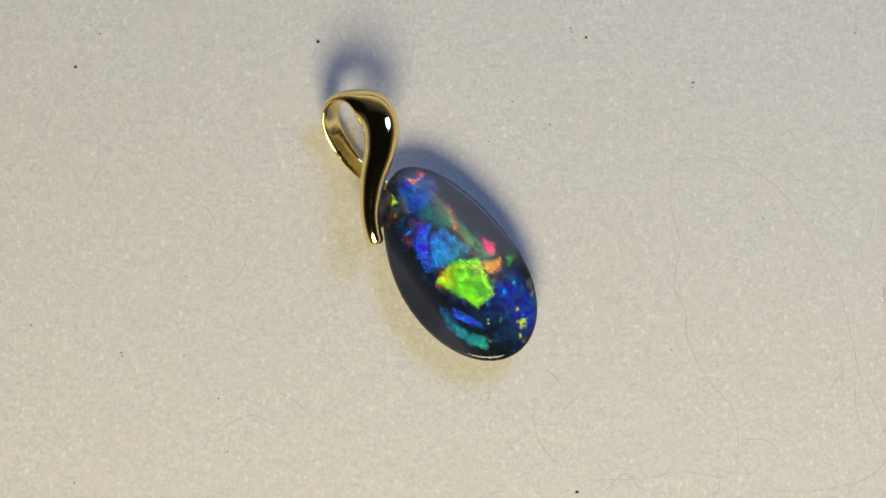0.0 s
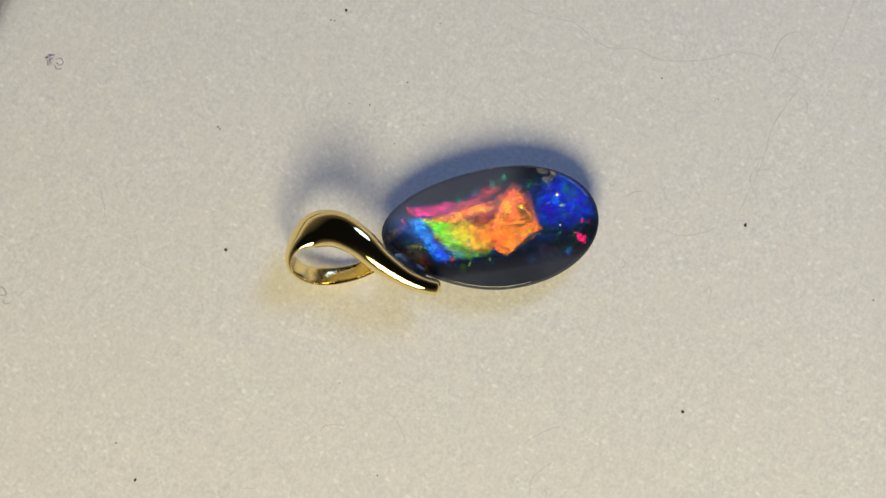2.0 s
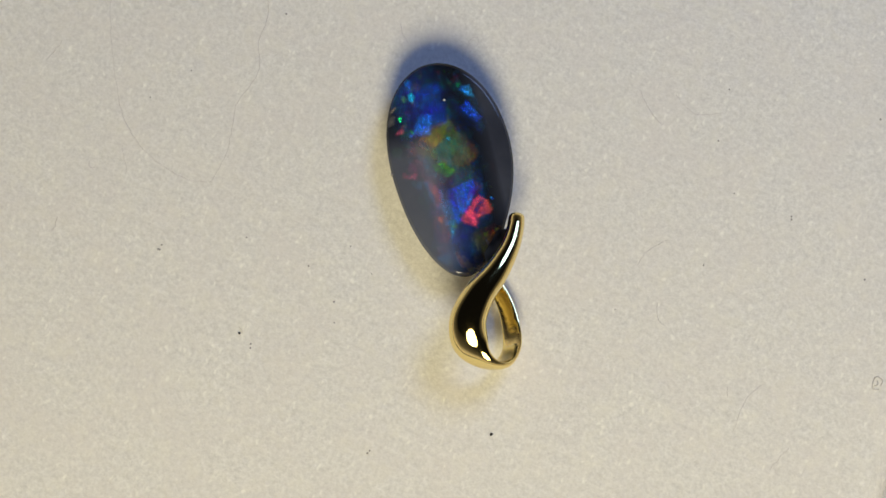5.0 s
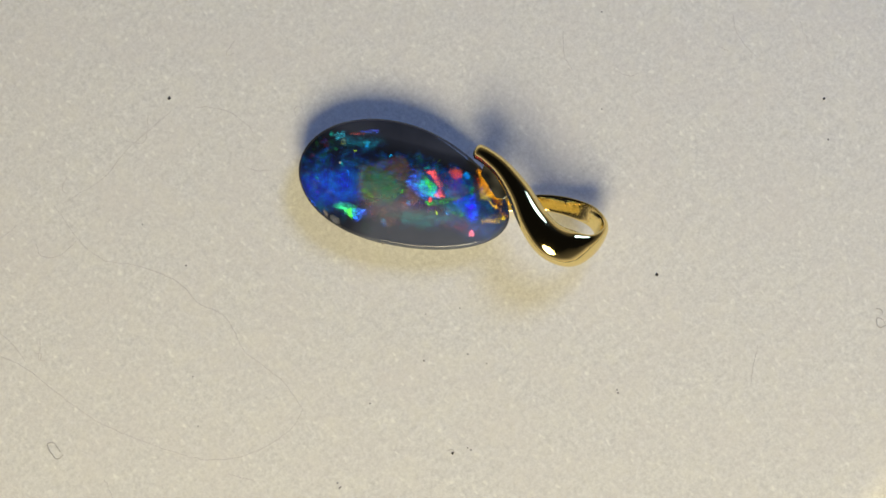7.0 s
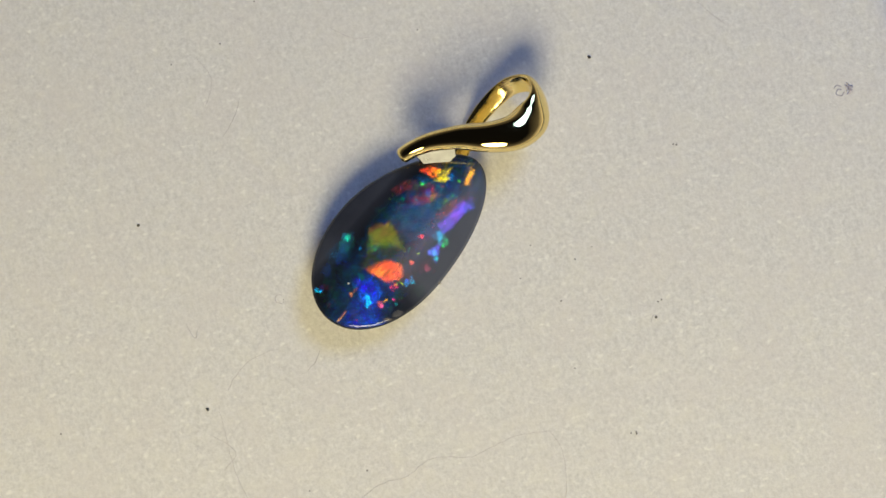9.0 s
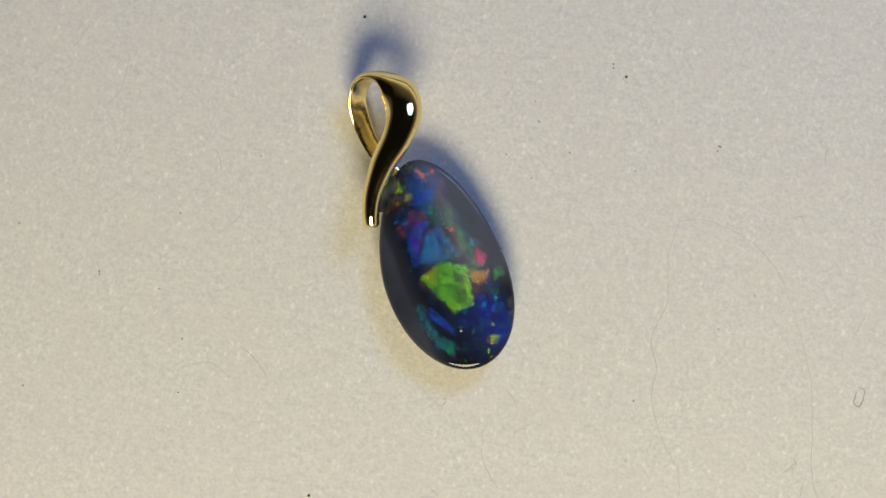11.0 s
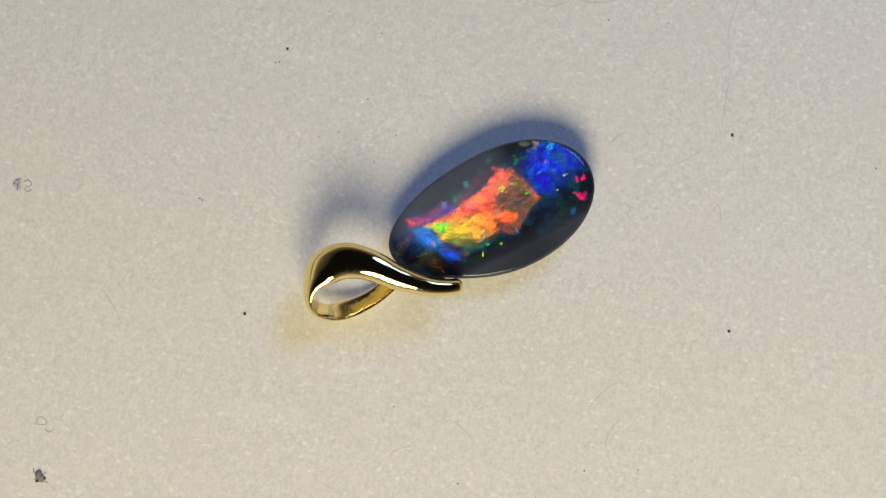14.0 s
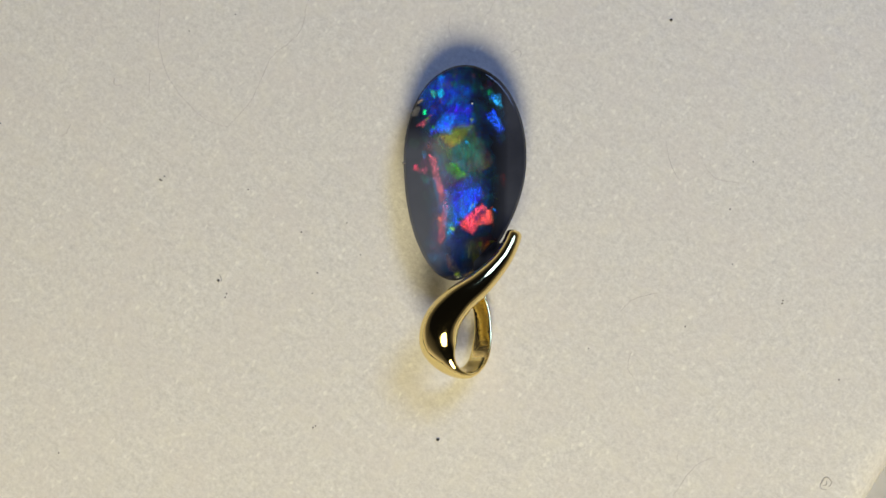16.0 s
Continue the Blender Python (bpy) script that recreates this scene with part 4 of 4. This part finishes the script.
shard(236, [(-58, 83), (-63, 63), (-77, 74)], "2060ff", "3070f0", -93, 5)
domain(236, -69, 133, 8, 6, 177, "1838c8")
shard(236, [(56, 131), (74, 59), (63, 43), (49, 80)], "0c4850", "104858", -78, 10)
domain(236, 44, 80, 9, 6.75, 177, "2038a0")
domain(236, 36, 166, 7, 5.25, 177, "40a020")
domain(236, 44, 154, 6, 4.5, 177, "2020b0")
shard(252, [(28, -10), (2, -87), (-29, -89), (-43, -30), (-21, 4)], "063058", "083868", -108, 14)
shard(252, [(-23, 182), (-17, 137), (-30, 98), (-58, 76), (-84, 128), (-59, 172)], "0a1888", "0c2098", -108, 14)
shard(252, [(8, 56), (1, 17), (-21, 17), (-3, 60)], "0a5038", "0c5840", -108, 10)
shard(252, [(-72, -17), (-44, -59), (-43, -89), (-60, -56)], "205868", "286070", -88, 8)
shard(252, [(7, 79), (-1, 61), (-28, 40), (-46, 51), (-47, 69), (-27, 78)], "ff6028", "ff7c50", -138, 4)
shard(252, [(28, 39), (32, -5), (-5, -1), (-25, 8), (-4, 19), (16, 45)], "38b820", "20902a", -138, 6)
domain(252, -46, 47, 7, 5.25, 162, "50b030")
shard(252, [(48, -116), (42, -127), (6, -154), (3, -141), (13, -122)], "ff7c30", "f0f018", -138, 4)
shard(252, [(-28, -142), (-8, -177), (-18, -186), (-33, -151)], "ffe010", "ffd020", -88, 4)
shard(252, [(2, -126), (-3, -155), (-17, -139)], "1020d0", "1828e0", -108, 7)
shard(252, [(-42, -112), (-52, -131), (-60, -124), (-53, -112)], "4840ff", "6050f8", -108, 6)
shard(252, [(30, -93), (29, -107), (16, -101)], "30d020", "40c830", -108, 5)
shard(252, [(29, -52), (8, -89), (-6, -91), (8, -68)], "302048", "402838", -128, 8)
shard(252, [(-28, 10), (-21, -17), (-20, -47), (-32, -19)], "703030", "602828", -88, 7)
domain(252, -30, -22, 6, 4.5, 162, "f04850")
domain(252, -55, -50, 8, 6, 162, "40b8d8")
domain(252, -32, 121, 7, 5.25, 162, "30b0c0")
domain(252, -60, 87, 9, 6.75, 162, "2840f0")
shard(252, [(58, 116), (72, 76), (68, 50), (56, 61), (55, 93)], "103868", "0c3058", -88, 10)
domain(252, 43, 155, 7, 5.25, 162, "3030ff")
domain(252, 34, 162, 6, 4.5, 162, "308020")
shard(252, [(-39, 177), (-47, 170), (-69, 159), (-62, 169)], "c0e020", "90d030", -143, 4)
domain(252, -1, 105, 5, 3.75, 162, "c0c020")
shard(267, [(36, -25), (-1, -98), (-24, -96), (-30, -31), (-19, 3)], "064058", "084868", -124, 14)
shard(267, [(-18, 177), (-16, 126), (-42, 106), (-77, 129), (-48, 171)], "0c14b0", "1020c8", -124, 12)
shard(267, [(3, 80), (-4, 59), (-16, 41), (-40, 39), (-52, 51), (-43, 73), (-15, 78)], "ff7c30", "ff5c28", -144, 4)
domain(267, -50, 75, 6, 4.5, 146, "ff5060")
shard(267, [(39, 32), (34, 15), (25, -11), (0, 0), (-21, 8), (11, 37), (19, 57)], "48a818", "608820", -154, 6)
shard(267, [(43, -113), (37, -131), (11, -137), (4, -125), (18, -117)], "ff6c30", "ff9018", -144, 4)
shard(267, [(23, -129), (5, -152), (0, -124)], "f0f010", "ffd818", -124, 4)
shard(267, [(-30, -141), (-19, -175), (-25, -179), (-39, -150)], "ffc010", "ffb018", -69, 4)
domain(267, 24, -98, 10, 7.5, 146, "308018")
domain(267, -5, -138, 9, 6.75, 146, "1428d8")
shard(267, [(28, -65), (-2, -92), (-7, -82)], "782c3e", "603048", -134, 7)
shard(267, [(-51, -107), (-53, -134), (-70, -126), (-65, -108)], "3838ff", "5048f8", -104, 7)
shard(267, [(-46, -40), (-50, -59), (-70, -49), (-65, -38)], "30c0f0", "40d0d0", 176, 6)
domain(267, -71, -46, 6, 4.5, 146, "40d080")
domain(267, -67, -19, 8, 6, 146, "3080e0")
shard(267, [(-26, -22), (-34, -29), (-36, -23)], "ff5060", "f06068", -124, 4)
shard(267, [(-34, -37), (-44, -95), (-54, -76), (-56, -37)], "3050a0", "3858b0", -104, 8)
domain(267, -29, 117, 9, 6.75, 146, "30a0ff")
domain(267, -52, 111, 6, 4.5, 146, "f07050")
domain(267, -70, 44, 7, 5.25, 146, "3080e0")
domain(267, 1, 115, 6, 4.5, 146, "2038d0")
shard(267, [(-1, 132), (-5, 114), (-7, 120)], "e0a040", "e08040", -104, 4)
shard(267, [(73, 104), (70, 68), (64, 46), (55, 66), (47, 101)], "103c60", "0c3858", -84, 10)
domain(267, 69, 61, 8, 6, 146, "3080b0")
domain(267, 47, 163, 5, 3.75, 146, "30a0f0")
shard(267, [(-37, 181), (-52, 168), (-71, 154), (-57, 170)], "b0f020", "f0a030", -134, 4)
shard(283, [(27, -39), (-14, -99), (-35, -78), (-36, -12), (-7, -1)], "063850", "084060", -140, 14)
shard(283, [(-29, 180), (-46, 137), (-81, 136)], "0a30a0", "0c3cb0", -140, 12)
shard(283, [(-2, 80), (-10, 55), (-17, 41), (-38, 34), (-54, 49), (-41, 70), (-10, 79)], "ff5c28", "ff7434", -160, 4)
domain(283, -53, 68, 6, 4.5, 130, "ff5058")
shard(283, [(46, 23), (26, -9), (-4, 0), (-28, 14), (2, 19), (24, 39)], "b07820", "708420", 160, 7)
shard(283, [(46, -114), (29, -135), (18, -137), (20, -118)], "ff4430", "ff8010", -180, 4)
shard(283, [(15, -115), (8, -133), (-5, -137), (-2, -123)], "f0e818", "e0d018", -130, 4)
shard(283, [(-29, -143), (-22, -172), (-28, -174), (-36, -148)], "ff9818", "ffb028", -70, 4)
domain(283, -19, -142, 3, 3, 130, "60e020")
shard(283, [(60, -55), (51, -85), (38, -81), (46, -56)], "702828", "803030", -120, 8)
shard(283, [(26, -58), (5, -91), (-8, -87), (7, -63)], "a03048", "b03c50", -125, 7)
domain(283, 32, -87, 10, 7.5, 130, "205020")
domain(283, 9, -92, 9, 6.75, 130, "2020a0")
shard(283, [(-42, -61), (-48, -120), (-63, -121), (-62, -73), (-58, -55)], "8050f0", "7048f8", -95, 6)
shard(283, [(-58, -12), (-64, -41), (-81, -8)], "5858ff", "6868ff", -95, 6)
shard(283, [(-47, -50), (-60, -51), (-65, -34)], "30b8ff", "40c8f0", 150, 5)
domain(283, -76, -14, 6, 4.5, 130, "40c0f0")
domain(283, -70, -39, 5, 3.75, 130, "40e070")
domain(283, -76, 10, 8, 6, 130, "b05060")
shard(283, [(7, 107), (-12, 81), (-45, 94), (-46, 121), (-24, 126)], "1838f0", "1850ff", 160, 8)
domain(283, -37, 126, 7, 5.25, 130, "40a0f0")
domain(283, -57, 110, 7, 5.25, 130, "f070a0")
domain(283, 2, 95, 9, 6.75, 130, "207068")
domain(283, -64, 52, 7, 5.25, 130, "4070f0")
shard(283, [(70, 78), (65, 50), (52, 55), (41, 94)], "20806a", "0c4848", 160, 9)
domain(283, 63, 58, 7, 5.25, 130, "40d0a0")
domain(283, 41, 160, 4, 3, 130, "30a0ff")
shard(283, [(-37, 184), (-66, 160), (-78, 147), (-62, 170)], "c0f030", "f09030", -140, 4)
shard(283, [(-15, 182), (-16, 168), (-16, 159), (-18, 172)], "f0b040", "e08838", -100, 4)
domain(283, -4, 130, 5, 3.75, 130, "e09050")
domain(283, -33, -26, 5, 3.75, 130, "f05058")
domain(283, -48, 20, 6, 4.5, 130, "f06058")

# scuffed patch at the rim
for turn in TURNS:
    domain(turn, -87, 104, 13, 6, 62, "6a6458")
    domain(turn, -80, 122, 8, 3, 40, "8a7a60")

# glints too small to tell apart
rng = random.Random(21)
HUES = "1038ff 0a70e0 10b0d0 20c080 30d830 b0e010 ffb018 ff6a20 ff3830 e03080".split()
for i in range(170):
    u, v = rng.uniform(-75, 62), rng.uniform(-170, 172)
    if fire_zone(u, v) > 0.42 and rho_of(u, v) < 0.93:
        hue = rng.choice(HUES[:6] if u > -32 or i % 3 else HUES)
        domain(rng.choice(TURNS), u, v, rng.uniform(2.5, 7), rng.uniform(1.6, 3.2), rng.uniform(0, 180), hue)

for k, values in enumerate(LAYERS):
    attribute = opal.data.color_attributes.new("layer_%d" % k, "FLOAT_COLOR", "POINT")
    attribute.data.foreach_set("color", np.column_stack((values, np.ones(len(U)))).astype(np.float32).ravel())

# twist bail: centre line (u, v, height), outward normal, half width, thickness
BAIL = [
    ((909, 409, 70), (0.2, 0.1, 1), 14, 14), ((901, 431, 78), (0.2, 0, 1), 15, 17), ((883, 462, 90), (0.15, 0, 1), 17, 17),
    ((849, 498, 103), (0.05, 0, 1), 22, 19), ((809, 530, 112), (-0.1, -0.05, 1), 27, 20), ((781, 567, 108), (-0.2, -0.3, 1), 32, 20),
    ((776, 607, 95), (-0.3, -0.6, 0.8), 33, 17), ((792, 641, 82), (-0.4, -1, 0.3), 28, 13), ((819, 655, 64), (0, -1, -0.2), 24, 10),
    ((843, 638, 44), (0.4, -0.8, -0.6), 20, 9), ((853, 602, 27), (0.3, -0.3, -1), 17, 8), ((853, 560, 16), (0.2, 0, -1), 15, 8),
    ((844, 520, 12), (0, 0, -1), 14, 8), ((830, 475, 13), (0, 0, -1), 13, 8), ((815, 425, 16), (0, 0, -1), 12, 8)]


def spline(rows, steps):
    out = []
    for i in range(len(rows) - 1):
        a, b, c, d = (rows[max(0, i - 1)], rows[i], rows[i + 1], rows[min(len(rows) - 1, i + 2)])
        for s in range(steps):
            t = s / steps
            out.append(0.5 * (2 * b + (c - a) * t + (2 * a - 5 * b + 4 * c - d) * t ** 2 + (3 * b - a - 3 * c + d) * t ** 3))
    out.append(rows[-1])
    return out


keys = []
for (x, y, h), nrm, wd, th in BAIL:
    lift = 16 + (h - 16) * 0.94 if h > 16 else h
    keys.append(np.array([x - AXIS[0], AXIS[1] - y - SHIFT * lift, lift, *Vector(nrm).normalized(), wd, th], float))
line = spline(keys, 7)
bm = bmesh.new()
rings = []
for i, k in enumerate(line):
    p = Vector(k[:3])
    t = (Vector(line[min(i + 1, len(line) - 1)][:3]) - Vector(line[max(i - 1, 0)][:3])).normalized()
    nrm = Vector(k[3:6])
    nrm = (nrm - nrm.dot(t) * t).normalized()
    side = t.cross(nrm)
    ends = min(i, len(line) - 1 - i)
    tip = min(1.0, math.sqrt(1 - (1 - min(ends, 4) / 4) ** 2) + 0.05)
    ring = []
    for j in range(20):
        a = 2 * math.pi * j / 20
        c, s = math.cos(a), math.sin(a)
        w = k[6] * tip * math.copysign(abs(c) ** 0.78, c)
        h = k[7] * tip * (1.05 * s if s > 0 else 0.35 * s)
        ring.append((p + side * w + nrm * h) * S)
    rings.append(ring)
loft(bm, rings, cap_start=True, cap_end=True)
bail = part("bail", bm, GOLD, pendant, "polished yellow gold ribbon bail with an S curve")
bail.data.materials.append(SATIN_GOLD)
for f in bail.data.polygons:          # the hollow side of the ribbon is left as cast
    if f.index < 20 * (len(rings) - 1) and 11 <= f.index % 20 <= 18:
        f.material_index = 1


# flat clear facet ground into the stone's end, beside the ribbon's tail
bm = bmesh.new()
shape = ((-34, -13), (30, -15), (36, -4), (22, 15), (-24, 14), (-36, 2))
loft(bm, [[(x * k * S, y * k * S, z * S) for x, y in shape] for k, z in ((1.0, -5), (1.0, -0.8), (0.96, 0))], cap_start=True, cap_end=True)
FACET = crystal_material()
facet = part("end_facet", bm, FACET, opal, "flat polished clear facet")
facet.matrix_local = pose(40 * S, -150 * S, 63 * S, 0, 0, 44) @ pose(0, 0, 0, -27, 0, 0)
for f in facet.data.polygons:
    f.use_smooth = False


# a mote of white lint on the stone
bm = bmesh.new()
bmesh.ops.create_icosphere(bm, subdivisions=2, radius=1.9 * S)
mote = part("lint_mote", bm, plain_material("white lint", (0.7, 0.68, 0.62), 0.9), opal, "white lint mote")
mote.location = (12 * S, 118 * S, (dome(rho_of(12, 118)) + 1.2) * S)


# a crumb of dirt clinging to the girdle
bm = bmesh.new()
bmesh.ops.create_icosphere(bm, subdivisions=2, radius=3.4 * S)
for vert in bm.verts:
    vert.co *= 1 + 0.4 * noise.noise(vert.co / S * 0.35)
crumb = part("dirt_crumb", bm, GREY_DUST, opal, "dark dirt crumb")
crumb.location = (-107 * S, 14 * S, (ZG - 4) * S)


# ---- dust and fibres of the card ----
def on_card(text):
    return [Vector((float(p.split(",")[0]), float(p.split(",")[1]), 0)) * S for p in text.split()]


def fibre(text, thick=0.9, material=None):
    keys = [np.array(p) for p in on_card(text)]
    line = spline(keys, 6)
    bm = bmesh.new()
    rings = []
    for i, p in enumerate(line):
        a, b = line[max(0, i - 1)], line[min(i + 1, len(line) - 1)]
        d = Vector(b - a).normalized()
        side = Vector((-d.y, d.x, 0))
        p = Vector(p) + side * (noise.noise(Vector(p) * 3000) * 2.5 * S)
        k = 0.62 * thick * S * (0.55 + 0.45 * math.sin(math.pi * (i + 0.5) / len(line)))
        rings.append([p + side * k + Vector((0, 0, 0.1 * S)), p + Vector((0, 0, 0.1 * S + 0.9 * k)), p - side * k + Vector((0, 0, 0.1 * S))])
    loft(bm, rings)
    return part("fibre", bm, material or LINT, paper)


def speck(text, size=2.5, material=None):
    for p in on_card(text):
        bm = bmesh.new()
        bmesh.ops.create_icosphere(bm, subdivisions=2, radius=size * S)
        for vert in bm.verts:
            vert.co *= 1 + 0.5 * noise.noise(vert.co / (size * S) * 0.9 + p * 9000)
            vert.co.z = vert.co.z * 0.45
        ob = part("dust_speck", bm, material or (DUST if size > 1.9 else GREY_DUST), paper)
        ob.location = p + Vector((0, 0, 0.3 * size * S))
        ob.rotation_euler.z = p.x * 9000


speck("-224,318 233,-480", size=2.9)
speck("-613,332 -657,272 228,335 734,334 442,235 122,210 188,169 309,165 -455,-102 -566,-242 -379,-410 -647,-464", size=1.5)
speck("107,244 80,139 133,108 -341,31 565,1 413,-337 517,-72 -457,-241", size=1.2)
speck("-38,427 445,244 401,-231", size=1.6)
speck("254,325 -655,272", size=2.2)
speck("-112,-529", size=2.6)
speck("226,342 -396,-317 -36,432 -497,-700 217,-740", size=1.6)
speck("-568,-237 442,244 295,734 -727,-188", size=1.6)
fibre("406,98 401,38 411,-10 419,-52 406,-114 427,-167 430,-215 464,-282 504,-329 517,-383 512,-464", thick=0.8)
fibre("406,98 457,111 538,92 592,55 625,11 662,-52", thick=0.7)
fibre("662,-52 693,-114 713,-181 733,-275 767,-349 777,-417 740,-457 659,-477 578,-479", thick=0.8)
fibre("157,-336 164,-383 187,-420 208,-437", thick=0.8)
fibre("241,-460 349,-457 416,-445 497,-457", thick=0.7)
fibre("521,-390 558,-388 585,-407 578,-433")
fibre("177,-265 198,-279 206,-295")
fibre("726,-282 723,-322 736,-383", thick=0.7)
fibre("551,139 565,118 578,98", thick=0.7)
fibre("763,11 756,-12 750,-32")
fibre("632,287 629,276 632,260", thick=1.3)
fibre("603,150 611,158 617,154 619,148", thick=1.2)
fibre("250,329 251,320 260,315", thick=1.1)
fibre("736,361 735,348 734,334", thick=0.9)
fibre("78,-484 100,-478 106,-472 90,-467")
fibre("480,-464 483,-477 461,-490", thick=1.0)
fibre("-347,-53 -354,-87 -381,-120", thick=0.8)
fibre("-294,-305 -260,-322 -233,-348", thick=0.9)
fibre("-698,186 -705,163 -715,139", thick=0.8)
fibre("-432,24 -415,16 -404,-9", thick=0.9)
fibre("-583,98 -578,90 -573,81", thick=0.7)
fibre("65,-308 67,-320 78,-321 81,-311 73,-309", thick=1.1)
fibre("697,-262 702,-269 695,-277 703,-280", thick=1.3)
fibre("679,-296 703,-273 701,-263", thick=1.0)
fibre("-631,51 -613,88 -613,153", thick=0.7)
fibre("-224,572 -245,552 -279,528", thick=0.8)
fibre("-292,-366 -340,-346 -383,-366", thick=0.7)
fibre("280,-481 318,-449 343,-475", thick=0.8)
INK = plain_material("violet ink", (0.47, 0.44, 0.52), 0.8)
fibre("-76,752 -68,757 -58,755 -55,749", thick=3.4, material=INK)
fibre("-72,748 -66,753 -60,750", thick=3.0, material=INK)
fibre("-60,745 -54,738 -60,731 -67,735 -65,742", thick=1.8, material=INK)
fibre("-70,742 -74,735 -69,729", thick=1.6, material=INK)
speck("-60,757 -66,760", size=3.0, material=INK)
speck("-568,620 -562,625", size=6.5, material=GREY_DUST)
speck("-567,614 -573,625", size=3.2)
fibre("-575,606 -568,617 -560,631 -552,636", thick=1.6, material=GREY_DUST)
fibre("-556,612 -563,620 -572,632", thick=1.3, material=GREY_DUST)
LOOP = plain_material("grey lint", (0.56, 0.53, 0.52), 0.9)
fibre("-476,646 -466,644 -463,634 -470,628 -477,634 -474,643", thick=1.7, material=LOOP)
fibre("-482,628 -486,620 -480,613", thick=1.3, material=LOOP)
fibre("778,-112 790,-114 793,-132 786,-146 777,-138 778,-120", thick=1.8, material=LOOP)
fibre("-822,-18 -811,-17 -806,-27 -812,-38 -821,-34 -823,-24", thick=1.9, material=LOOP)
fibre("-812,-30 -817,-25 -812,-21", thick=1.6, material=LOOP)


# ---- the turning ----
def motions():
    rows, lying = [], []
    for i in range(33):
        t = i * 0.5
        rows.append((t, pose(0, 0, 0, 0, 0, SPIN * t)))
        lying.append((t, pose(0, 0, 0, 0, 0, SPIN * (t - 16.0))))
    walk(platter, rows)
    walk(paper, rows)
    walk(pendant, lying)


motions()
